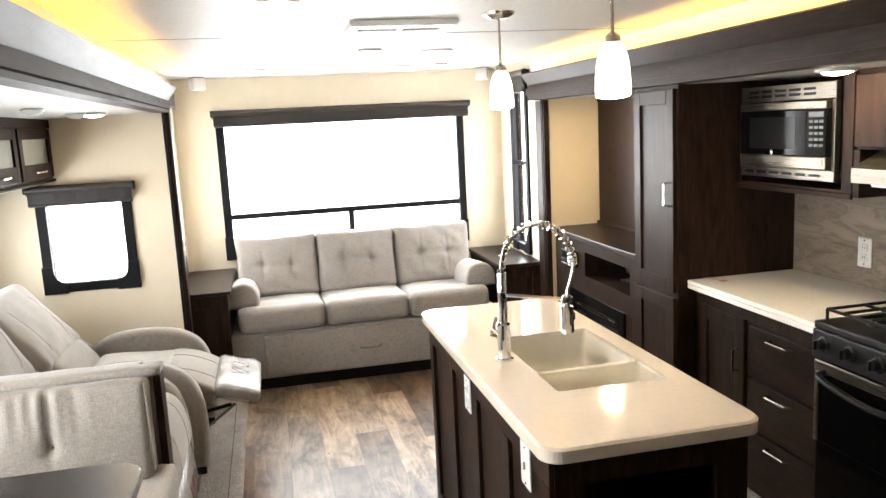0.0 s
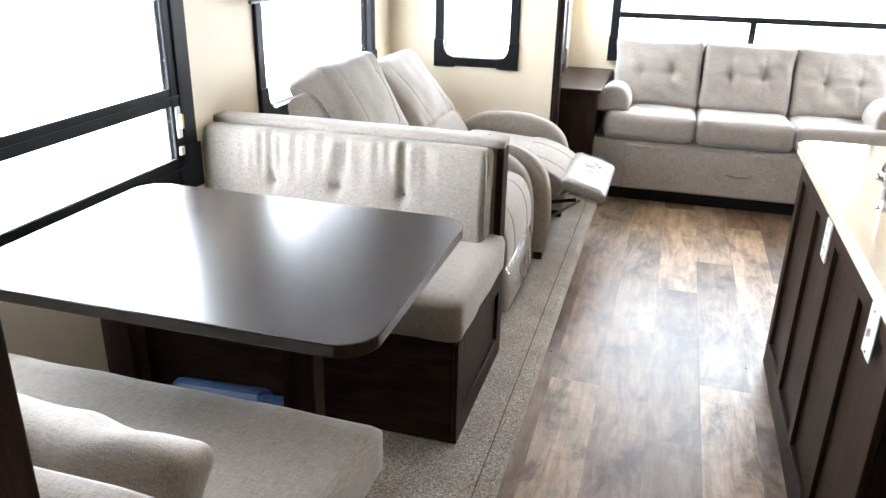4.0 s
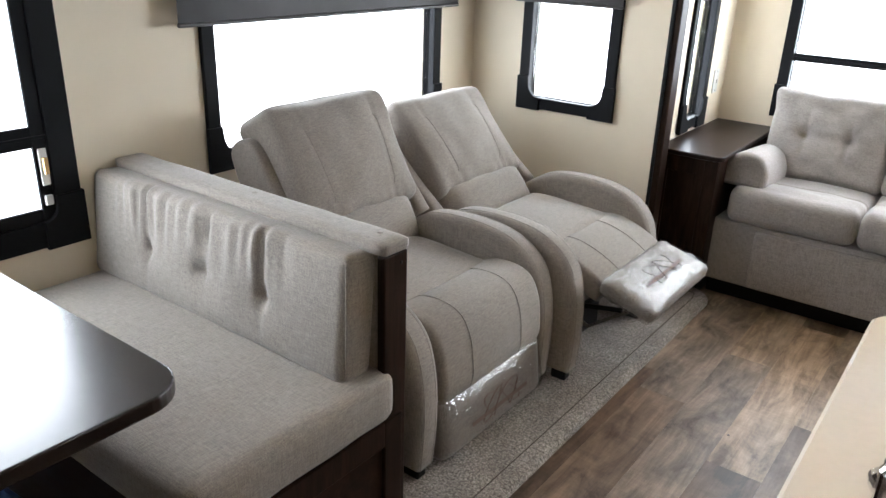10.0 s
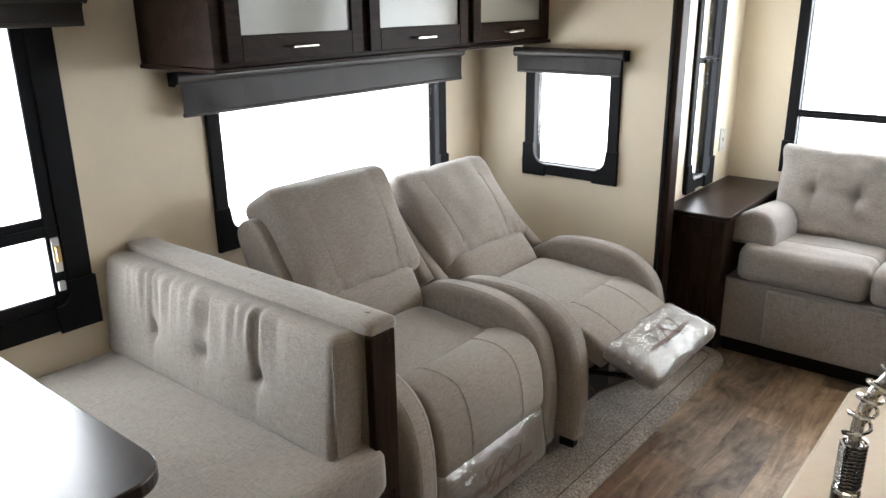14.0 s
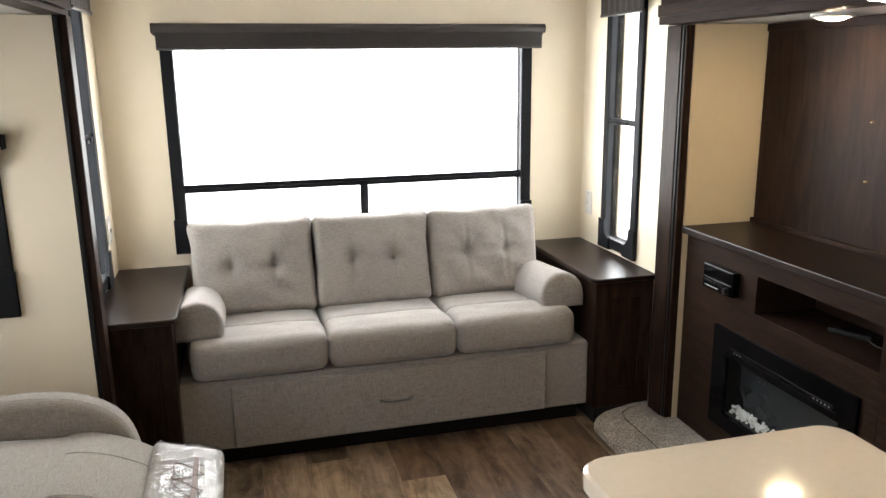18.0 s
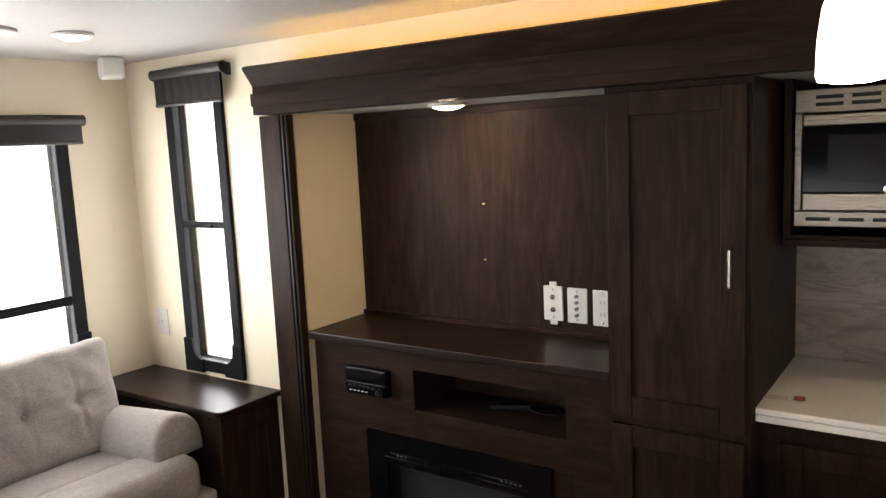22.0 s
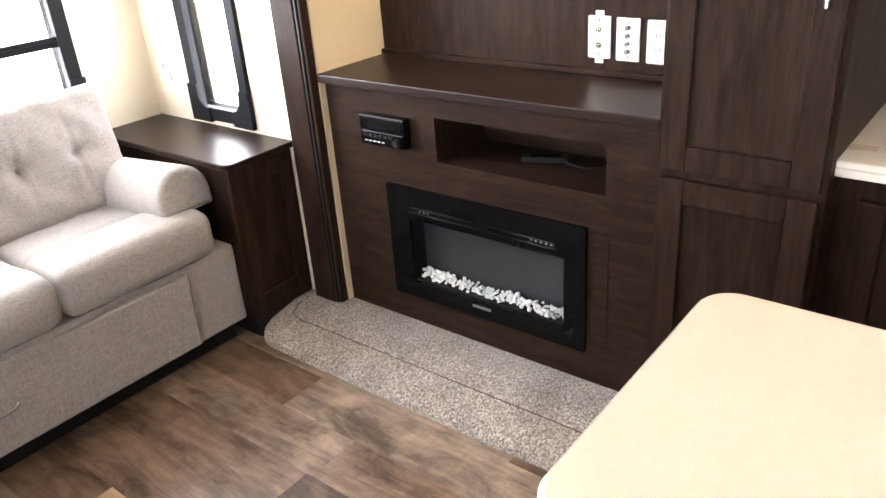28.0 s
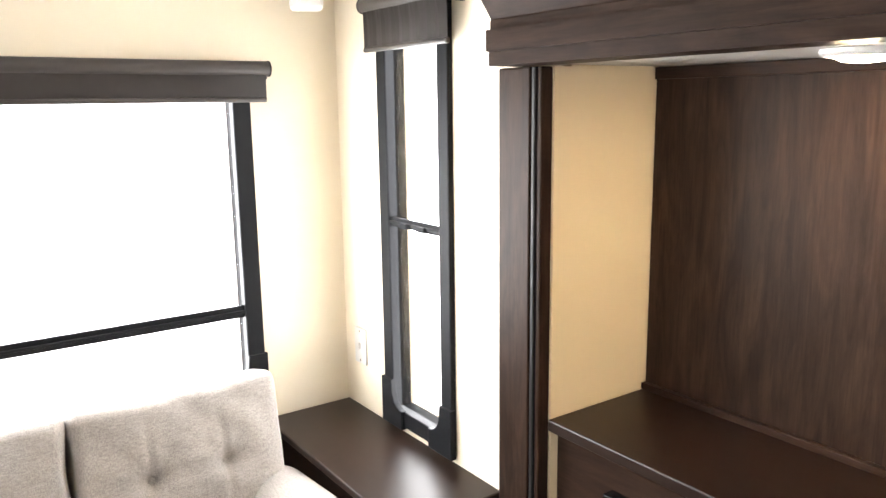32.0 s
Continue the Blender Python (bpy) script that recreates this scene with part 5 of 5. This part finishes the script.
M["mesh_glass"] = plain("dark screened glass", (0.010, 0.010, 0.0105), 0.18, vary=0.1, spec=0.1)


def microwave():
    root = thing("microwave", (1.437, -2.868, 1.516), "stainless steel microwave with a black door and vented trim kit", "microwave")
    yL, yR = 0.285, -0.275      # far and near edge
    part("trim_top", box(-0.012, 0.01, yR, yL, 0.125, 0.188, 0.003), "steel", root)
    part("trim_bottom", box(-0.012, 0.01, yR, yL, -0.178, -0.135, 0.003), "steel", root)
    part("trim_side", box(-0.012, 0.01, yR, yR + 0.018, -0.135, 0.125, 0.002), "steel", root)
    part("trim_side", box(-0.012, 0.01, yL - 0.018, yL, -0.135, 0.125, 0.002), "steel", root)
    for row, z in enumerate((0.147, 0.166)):
        for i in range(5):
            y = yL - 0.05 - i * 0.085
            part("vent_slot", box(-0.0135, -0.0115, y - 0.066, y, z - 0.005, z + 0.005, 0.001), "black", root)
    for i in range(6):
        y = yL - 0.03 - i * 0.08
        part("vent_slot", box(-0.0135, -0.0115, y - 0.06, y, -0.162, -0.152, 0.001), "black", root)
    part("case", box(0.0, 0.21, yR + 0.02, yL - 0.02, -0.13, 0.12, 0.002), "black", root)
    dr = part("door", box(-0.03, 0.0, yR + 0.13, yL - 0.022, -0.085, 0.09, 0.003), "black_glass", root, "black glass microwave door")
    part("window", box(-0.0312, -0.030, yR + 0.19, yL - 0.085, -0.06, 0.065), "mesh_glass", dr)
    part("door_rail", box(-0.033, 0.0, yR + 0.022, yL - 0.022, 0.09, 0.122, 0.004), "steel", root)
    part("door_rail", box(-0.033, 0.0, yR + 0.022, yL - 0.022, -0.133, -0.085, 0.004), "steel", root)
    part("badge", at(turned([(0, 0.002), (0.012, 0.001), (0.013, 0)], 14), -0.0308, 0.06, -0.075, 0, -90, 0), "nickel", dr)
    cp = part("control_panel", box(-0.031, 0.0, yR + 0.022, yR + 0.13, -0.085, 0.09, 0.002), "black_glass", root)
    part("display", box(-0.0322, -0.031, yR + 0.035, yR + 0.115, 0.06, 0.08), "grey_glass", cp)
    for r in range(5):
        for c in range(3):
            part("key", box(-0.0322, -0.031, yR + 0.038 + c * 0.027, yR + 0.058 + c * 0.027, 0.04 - r * 0.022, 0.05 - r * 0.022), "grey", cp)
    part("open_button", box(-0.0355, -0.033, yR + 0.035, yR + 0.10, -0.122, -0.095, 0.002), "steel", root)
    return root


microwave()


def range_hood():
    root = thing("range_hood", (1.577, -3.642, 1.350), "cream range hood under the hood cabinet", "range hood")
    prof = [(-0.19, 0.0), (0.09, 0.0), (0.09, 0.11), (-0.06, 0.11), (-0.19, 0.05)]
    part("shell", side_profile(prof, -0.38, 0.375, 0.006, 2), "steel", root)
    part("switch_strip", box(-0.193, -0.188, -0.1, 0.1, 0.012, 0.038, 0.002), "black", root)
    part("filter", box(-0.15, 0.07, -0.33, 0.33, -0.008, 0.0, 0.002), "grey", root)
    part("lamp_lens", box(-0.17, -0.10, 0.10, 0.30, -0.012, 0.0, 0.003), "white", root)


range_hood()


def gas_range():
    root = thing("gas_range", (1.507, -3.665, 0.072), "black and stainless steel gas range", "range")
    W = 0.296
    part("body", box(-0.26, 0.165, -W, W, 0.0, 0.81, 0.003), "black", root)
    part("oven_door", box(-0.315, -0.262, -W, W, 0.41, 0.70, 0.006), "black_glass", root, "black oven door with a steel edge")
    for y in (W - 0.016, -W):
        part("door_trim", box(-0.322, -0.313, y, y + 0.016, 0.412, 0.66, 0.002), "steel", root)
    part("door_top_trim", box(-0.324, -0.313, -W, W, 0.661, 0.70, 0.003), "steel", root)
    part("door_handle", tube(smooth_line([(-0.322, W - 0.05, 0.665), (-0.36, W - 0.08, 0.655), (-0.365, 0, 0.63), (-0.36, -W + 0.08, 0.655), (-0.322, -W + 0.05, 0.665)], 5), 0.011, 8), "black", root)
    part("lower_drawer", box(-0.31, -0.262, -W, W, 0.03, 0.40, 0.005), "black_glass", root)
    part("control_panel", box(-0.335, -0.262, -W, W, 0.71, 0.81, 0.006), "black", root)
    for i in range(5):
        y = W - 0.06 - i * 0.118
        k = part("knob", at(turned([(0, 0.032), (0.016, 0.032), (0.019, 0.012), (0.024, 0.008), (0.024, 0)], 18), -0.335, y, 0.768, 0, -90, 0), "black", root)
        part("knob_grip", box(-0.378, -0.366, y - 0.003, y + 0.003, 0.753, 0.783, 0.002), "black", k)
        part("knob_ring", at(turned([(0.0245, 0.0), (0.0265, 0.0), (0.0265, 0.004), (0.0245, 0.004)], 18), -0.3352, y, 0.768, 0, -90, 0), "nickel", k)
    part("cooktop", box(-0.33, 0.165, -W, W, 0.811, 0.836, 0.006), "black", root)
    for x, y in ((-0.19, 0.15), (-0.19, -0.15), (0.04, 0.15), (0.04, -0.15)):
        part("burner", at(turned([(0, 0.022), (0.03, 0.022), (0.035, 0.01), (0.045, 0.008), (0.045, 0)], 20), x, y, 0.836), "black", root)
    for y0, y1 in ((0.012, W - 0.015), (-W + 0.015, -0.012)):
        g = bmesh.new()
        z = 0.872
        for k in range(5):
            y = y0 + (y1 - y0) * k / 4
            tube([(-0.29, y, z), (0.14, y, z)], 0.006, 6, g)
        for k in range(4):
            x = -0.29 + 0.43 * k / 3
            tube([(x, y0, z), (x, y1, z)], 0.006, 6, g)
        for x in (-0.29, 0.14):
            for y in (y0, y1):
                tube([(x, y, z), (x, y, 0.836)], 0.006, 6, g)
        part("grate", g, "black", root, "black cast iron grate")


gas_range()


# ---------------------------------------------------------------- island
def island():
    X0, X1, Y0, Y1 = -0.008, 0.575, -3.965, -2.50
    cx, cy = (X0 + X1) / 2, (Y0 + Y1) / 2
    root = thing("kitchen_island", (cx, cy, 0), "dark wood kitchen island with panelled sides", "island")

    def add(nm, bm, mat, par=None, text="", smooth=False):
        bm.transform(Matrix.Translation((-cx, -cy, 0)))
        return part(nm, bm, mat, par or root, text, smooth)
    b0, b1, c0, c1 = X0 + 0.038, X1 - 0.04, Y0 + 0.04, Y1 - 0.06
    # open at the near end
    add("side_panel", box(b0, b0 + 0.018, c0, c1, 0.0, 0.826), "wood_v")
    add("side_panel", box(b1 - 0.018, b1, c0, c1, 0.0, 0.826), "wood_v")
    add("far_panel", box(b0 + 0.018, b1 - 0.018, c1 - 0.018, c1, 0.0, 0.826), "wood_v")
    add("inner_panel", box(b0 + 0.018, b1 - 0.018, c0 + 0.30, c0 + 0.318, 0.0, 0.826), "wood_v")
    for x in (b0 + 0.018, b1 - 0.075):
        add("corner_stile", box(x, x + 0.057, c0, c0 + 0.018, 0.0, 0.826), "wood_v")
    add("top_rail", box(b0 + 0.075, b1 - 0.075, c0, c0 + 0.018, 0.750, 0.826), "wood_v")
    add("bottom_rail", box(b0 + 0.075, b1 - 0.075, c0, c0 + 0.018, 0.0, 0.09), "wood_v")
    # battens on the long side towards the dinette
    for side, xa, xb in ((-1, b0 - 0.014, b0), (1, b1, b1 + 0.014)):
        n = 4
        for i in range(n + 1):
            y = c0 + (c1 - c0 - 0.06) * i / n
            add("batten", box(xa, xb, y, y + 0.06, 0.105, 0.750, 0.002), "wood_v")
        add("batten_top", box(xa, xb, c0, c1, 0.750, 0.826, 0.002), "wood_y")
        add("batten_bottom", box(xa, xb, c0, c1, 0.0, 0.105, 0.002), "wood_y")
    return (X0, X1, Y0, Y1)


IX0, IX1, IY0, IY1 = island()
SX0, SX1, SY0, SY1 = 0.168, 0.505, -3.605, -3.020
itop = thing("island_countertop", (0.2835, -3.2325, 0.828), "cream solid-surface island top with a sink cut-out", "countertop")


def island_top():
    outer = round_rect(IX0, IX1, IY0, IY1, 0.055, 8)
    inner = round_rect(SX0, SX1, SY0, SY1, 0.014, 8)
    bm = bmesh.new()
    z0, z1 = 0.8455, 0.865
    n = len(outer)
    ring = {}
    for key, pts, z in (("ob", outer, z0), ("ot", outer, z1 - 0.006), ("om", [(0.2835 + (x - 0.2835) * 0.978, -3.2325 + (y + 3.2325) * 0.992) for x, y in outer], z1), ("it", inner, z1), ("ib", inner, z0)):
        ring[key] = [bm.verts.new((x - 0.2835, y + 3.2325, z - 0.828)) for x, y in pts]
    for a, b in (("ob", "ot"), ("ot", "om"), ("om", "it"), ("it", "ib"), ("ib", "ob")):
        for i in range(n):
            j = (i + 1) % n
            bm.faces.new((ring[a][i], ring[a][j], ring[b][j], ring[b][i]))
    bmesh.ops.recalc_face_normals(bm, faces=bm.faces)
    part("slab", bm, "counter", itop)
    cx, cy, g = 0.2835, -3.2325, 0.034
    edge = bmesh.new()
    rings = []
    for ins, r, z in ((0.0005, 0.0545, 0.0), (0.0005, 0.0545, 0.0172), (g, 0.022, 0.0172), (g, 0.022, 0.0)):
        rings.append([edge.verts.new((x - cx, y - cy, z)) for x, y in round_rect(IX0 + ins, IX1 - ins, IY0 + ins, IY1 - ins, r, 8)])
    for a, b in zip(rings, rings[1:] + rings[:1]):
        for i in range(n):
            j = (i + 1) % n
            edge.faces.new((a[i], a[j], b[j], b[i]))
    bmesh.ops.recalc_face_normals(edge, faces=edge.faces)
    part("edge_band", edge, "counter", itop)


island_top()


def sink():
    root = thing("kitchen_sink", ((SX0 + SX1) / 2, (SY0 + SY1) / 2, 0.650), "cream double-bowl undermount sink", "sink")
    cx, cy = (SX0 + SX1) / 2, (SY0 + SY1) / 2
    div = -3.425
    for name, ya, yb, depth in (("large_bowl", div + 0.010, SY1 - 0.0015, 0.085), ("small_bowl", SY0 + 0.0015, div - 0.010, 0.075)):
        bm = bmesh.new()
        prev = None
        steps = [(0.0, 0.8625, 0.0), (0.003, 0.850, 0.0), (0.014, 0.8285 - depth + 0.03, 0.0), (0.028, 0.8285 - depth + 0.006, 0.0), (0.06, 0.8285 - depth, 0.0)]
        for ins, z, _ in steps:
            pts = round_rect(SX0 + 0.0015 + ins, SX1 - 0.0015 - ins, ya + ins, yb - ins, 0.013 + ins * 0.6, 6)
            cur = [bm.verts.new((x - cx, y - cy, z - 0.650)) for x, y in pts]
            if prev:
                for i in range(len(cur)):
                    j = (i + 1) % len(cur)
                    bm.faces.new((prev[i], prev[j], cur[j], cur[i]))
            prev = cur
        bm.faces.new(prev)
        bmesh.ops.solidify(bm, geom=bm.faces[:], thickness=-0.006)
        bowl = part(name, bm, "sink", root, smooth=True)
        part("drain", at(turned([(0, 0.001), (0.02, 0.0), (0.035, 0.003), (0.04, 0.0)], 20), (0.0), (ya + yb) / 2 - cy, 0.8285 - depth - 0.650 + 0.001), "steel", bowl)
    part("divider", box(SX0 + 0.003 - cx, SX1 - 0.003 - cx, div - 0.011 - cy, div + 0.011 - cy, 0.095, 0.196, 0.006), "sink", root)


sink()


def faucet():
    root = thing("kitchen_faucet", (0.118, -3.268, 0.865), "chrome spring-neck pull-down kitchen faucet", "faucet")
    part("base_flange", turned([(0, 0), (0.029, 0), (0.029, 0.006), (0.024, 0.01), (0, 0.01)], 24), "chrome", root, smooth=False)
    part("body", turned([(0, 0.01), (0.022, 0.01), (0.022, 0.118), (0.018, 0.124), (0, 0.124)], 24), "chrome", root)
    part("neck", turned([(0, 0.124), (0.0138, 0.124), (0.0138, 0.199), (0.0152, 0.2), (0.0152, 0.222), (0.0125, 0.224), (0, 0.224)], 24), "chrome", root)
    tap = part("handle_hub", at(turned([(0, 0), (0.016, 0), (0.018, 0.02), (0.016, 0.034), (0, 0.036)], 18), -0.007, 0.018, 0.075, 0, -90, -70), "chrome", root)
    part("lever", tube([(-0.014, 0.044, 0.078), (-0.016, 0.052, 0.098), (-0.004, 0.064, 0.125)], 0.005, 8), "chrome", tap)
    # hose that rises through a spring, arches over and drops into the spray head
    arch = [Vector((0, 0, 0.222 + 0.0105 * k)) for k in range(7)]
    for k in range(1, 31):
        a = math.pi - math.pi * k / 30
        arch.append(Vector((0.118 + 0.118 * math.cos(a), 0, 0.290 + 0.140 * math.sin(a))))
    bare = [Vector((0.235, 0, 0.27)), Vector((0.228, 0, 0.24)), Vector((0.217, 0, 0.21)), Vector((0.212, 0, 0.18))]
    lean = lambda p: Vector((p.x, -p.x * 0.05, p.z))
    arch, bare = [lean(p) for p in arch], [lean(p) for p in bare]
    part("hose", tube(arch + bare, 0.0068, 10), "nickel", root)
    total = len(arch) - 1
    # close coils at both ends, open coils between
    runs = ((0.0, 6.0, 14), (6.0, 33.6, 19), (33.6, total, 5))
    sp = []
    for s0, s1, turns in runs:
        for k in range(turns * 12):
            s = s0 + (s1 - s0) * k / (turns * 12)
            i = min(int(s), total - 1)
            p = arch[i].lerp(arch[i + 1], s - i)
            d = (arch[i + 1] - arch[i]).normalized()
            n1 = Vector((0, 1, 0))
            n2 = d.cross(n1)
            a = 2 * math.pi * k / 12
            sp.append(p + 0.0128 * (math.cos(a) * n1 + math.sin(a) * n2))
    part("spring", tube(sp, 0.0021, 6), "chrome", root, "open chrome spring")
    head = bare[-1]
    part("spray_head", at(turned([(0, 0.014), (0.012, 0.014), (0.0155, 0.008), (0.0155, -0.012), (0.011, -0.016), (0.011, -0.020), (0.021, -0.022), (0.022, -0.108), (0.018, -0.113), (0, -0.113)], 24), head.x, head.y, head.z), "chrome", root)
    part("spray_button", box(head.x + 0.019, head.x + 0.027, head.y - 0.006, head.y + 0.006, head.z - 0.07, head.z - 0.045, 0.002), "black", root)
    part("support_arm", tube([(0.012, 0, 0.211), (head.x - 0.014, head.y, head.z + 0.002)], 0.0058, 8), "chrome", root)
    part("arm_ring", at(turned([(0.0157, -0.009), (0.019, -0.009), (0.019, 0.009), (0.0157, 0.009)], 20), head.x, head.y, head.z), "chrome", root)
    return root


faucet()
IW = lambda x, y, z: pose(x, y, z, 0, 0, -90)
wall_plate("wall_plate", IW(0.0158, -3.18, 0.735), "outlet", "white power outlet plate on the island side")
wall_plate("wall_plate", IW(0.0158, -3.765, 0.742), "switch", "white switch plate on the island side")


# ---------------------------------------------------------------- lamps and ceiling things
def pendant(x, y):
    root = thing("pendant_lamp", (x, y, 1.665), "lit white glass pendant lamp on a nickel rod", "pendant lamp", "pendant lamps over the island")
    part("shade", turned([(0.0, 0.010), (0.040, 0.0), (0.043, 0.008), (0.042, 0.05), (0.037, 0.09), (0.028, 0.118), (0.016, 0.132), (0, 0.132)], 28), "lamp_white", root, "lit bell-shaped white glass shade", True)
    part("bulb", turned([(0, -0.004), (0.022, -0.003), (0.034, 0.0005), (0, 0.0005)], 20), "bulb", root, "lit bulb end")
    part("cap", turned([(0, 0.13), (0.02, 0.13), (0.019, 0.145), (0.008, 0.155), (0, 0.155)], 20), "nickel", root)
    part("rod", turned([(0, 0.15), (0.0045, 0.15), (0.0045, H - 1.665 - 0.02), (0, H - 1.665 - 0.02)], 10), "nickel", root)
    part("canopy", turned([(0, H - 1.665 - 0.024), (0.03, H - 1.665 - 0.022), (0.055, H - 1.665 - 0.008), (0.057, H - 1.665), (0, H - 1.665)], 24), "nickel", root)


pendant(0.27, -2.855)
pendant(0.27, -3.766)


def puck(x, y, z, r=0.06, lens="led"):
    root = thing("ceiling_light", (x, y, z), "round lit flush ceiling light in a white rim", "ceiling light", "ceiling lights")
    part("rim", turned([(r * 0.8, -0.001), (r * 1.1, -0.001), (r * 1.12, -0.008), (r * 0.95, -0.014), (r * 0.8, -0.012)], 28), "white", root)
    part("lens", turned([(0, -0.024), (r * 0.5, -0.021), (r * 0.85, -0.012), (r * 0.9, -0.004), (0, -0.002)], 28), lens, root, "lit lens", True)


for x, y in ((-0.03, -1.69), (0.543, -0.667), (-0.58, -0.667), (-0.5, -3.2), (0.2, -5.3), (-0.5, -5.2)):
    puck(x, y, H, 0.055)
puck(1.285, -1.555, SH, lens="led_shelf")
puck(1.293, -3.30, SH, lens="led_kitchen")
puck(-1.36, -1.52, SHL - 0.006)


def round_vent(x, y):
    root = thing("ceiling_vent", (x, y, H), "round white slotted air vent in the ceiling", "vent", "round ceiling vents")
    part("rim", turned([(0.05, -0.001), (0.085, -0.001), (0.083, -0.01), (0.05, -0.013)], 28), "white", root)
    part("backing", turned([(0, -0.002), (0.05, -0.002), (0.05, -0.004), (0, -0.004)], 20), "grey", root)
    for k in range(-3, 4):
        w = math.sqrt(0.05 ** 2 - (k * 0.013) ** 2)
        part("slat", at(box(-w, w, -0.005, 0.005, -0.0015, 0.0015), 0, k * 0.013, -0.008, 35, 0, 0), "white", root)


round_vent(0.335, -1.558)
round_vent(0.315, -0.60)


def air_vent():
    root = thing("air_conditioner_vent", (-0.045, -2.50, H), "white rectangular air conditioner grille in the ceiling", "vent")
    part("frame", wall_with_holes("y", -0.010, 0.010, -0.195, 0.195, -0.23, 0.23, [(-0.160, -0.008, 0.07, 0.17), (0.008, 0.160, 0.07, 0.17)]), "white", root).matrix_local = pose(0, 0, -0.0125, 90, 0, 0)
    part("lip", box(-0.200, 0.200, -0.242, -0.231, -0.018, -0.001, 0.003), "white", root)
    for x in (-0.084, 0.084):
        lv = part("louvre", box(x - 0.0755, x + 0.0755, -0.169, -0.071, -0.012, -0.008, 0.002), "grey", root, "grey louvre flap")
        for y in (-0.145, -0.12, -0.095):
            part("blade", at(box(x - 0.074, x + 0.074, -0.008, 0.008, -0.001, 0.001), 0, y, -0.0155, 30, 0, 0), "white", lv)
    for k in range(12):
        part("slot", box(-0.115 + k * 0.02, -0.105 + k * 0.02, -0.03, 0.06, -0.0232, -0.0226), "grey", root)



air_vent()


def speaker(x, y, turn):
    root = thing("corner_speaker", (x, y, H), "small white speaker in the ceiling corner", "speaker", "corner speakers", turn=turn)
    part("housing", slab(round_rect(-0.045, 0.045, -0.04, 0.04, 0.015, 4), -0.085, -0.001, 0.012, 3), "white", root)
    part("grille", at(turned([(0, 0.002), (0.024, 0.001), (0.027, 0)], 20), 0, -0.0402, -0.045, 90, 0, 0), "white", root)
    part("bracket", box(-0.012, 0.012, 0.0, 0.06, -0.02, -0.002, 0.003), "white", root)


speaker(0.965, -0.20, -25)
speaker(-0.965, -0.20, 25)


def dinette_lamp():
    root = thing("dinette_lamp", (-1.215, -4.07, SHL - 0.003), "frosted glass bowl ceiling lamp with a nickel rim and finial", "ceiling lamp")
    part("pan", turned([(0, 0), (0.108, 0), (0.118, -0.003), (0.119, -0.017), (0, -0.017)], 32), "nickel", root)
    part("bowl", turned([(0.113, -0.016), (0.109, -0.03), (0.088, -0.05), (0.05, -0.062), (0, -0.066)], 32), "bowl", root, "frosted white glass bowl", True)
    part("finial", turned([(0, -0.06), (0.01, -0.062), (0.007, -0.067), (0.009, -0.072), (0, -0.077)], 14), "nickel", root)


dinette_lamp()
for x, y in ((-1.42, -1.60), (-1.42, -2.30)):
    dt = thing("slide_vent", (x, y, SHL - 0.010), "small round white ceiling fitting", "ceiling fitting", "ceiling fittings")
    part("rim", turned([(0, -0.018), (0.03, -0.018), (0.042, -0.006), (0.044, 0), (0, 0)], 20), "white", dt)
    part("cap", turned([(0, -0.024), (0.02, -0.023), (0.022, -0.018), (0, -0.018)], 16), "white", dt)
structure("ceiling_seam", box(-XW, XW, -2.305, -2.30, H - 0.0015, H + 0.001), "grey", "thin joint between ceiling panels", "trim")

for x, y, z, r in ((-0.053, -2.651, 0.0, 0.006), (-0.784, -2.755, 0.0, 0.008), (-0.387, -1.818, 0.0, 0.005)):
    bm = bmesh.new()
    bmesh.ops.create_icosphere(bm, subdivisions=1, radius=r)
    for v in bm.verts:
        v.co *= 0.8 + 0.4 * abs(noise.noise(v.co * 300 + Vector((x, y, 0))))
        v.co.z *= 0.6
    bm.transform(Matrix.Translation((x, y, z + r * 0.45)))
    tagged(part("crumb", bm, "blind"), "tiny dark brown crumb lying on the floor", "debris", "crumbs on the floor")

# ---------------------------------------------------------------- floor planks
def planks():
    floor = thing("floor", (0, 0, 0), "grey-brown wood-look vinyl plank floor", "floor", kind="structure")
    W, L = 0.1761, 1.22
    JOINTS = (-0.9, -0.35, -1.72, -1.245, -0.78, -1.605, -1.02, -0.55, -1.45, -0.25, -1.15, -0.68, -1.70)
    meshes = {}
    x = -0.752 - 2 * W
    row = 0
    while x < XW:
        xa, xb = max(x, -XW), min(x + W, XW)
        y = JOINTS[row % len(JOINTS)]
        while y < 0:
            y += L
        ends = [0.0]
        yy = y
        while yy > YF:
            if yy < 0:
                ends.append(yy)
            yy -= L
        ends.append(YF)
        for ya, yb in zip(ends[1:], ends):
            if yb - ya < 0.02 or xb - xa < 0.01:
                continue
            key = (round(xb - xa, 3), round(yb - ya, 3))
            if key not in meshes:
                bm = box(-key[1] / 2, key[1] / 2, -key[0] / 2, key[0] / 2, -0.012, 0.0, 0.0002, 1)
                me = bpy.data.meshes.new("plank")
                bm.to_mesh(me)
                bm.free()
                me.materials.append(M["plank"])
                meshes[key] = me
            ob = new("plank", meshes[key])
            ob.matrix_world = pose((xa + xb) / 2, (ya + yb) / 2, 0, 0, 0, 90)
            ob.parent = floor
        x += W
        row += 1


planks()
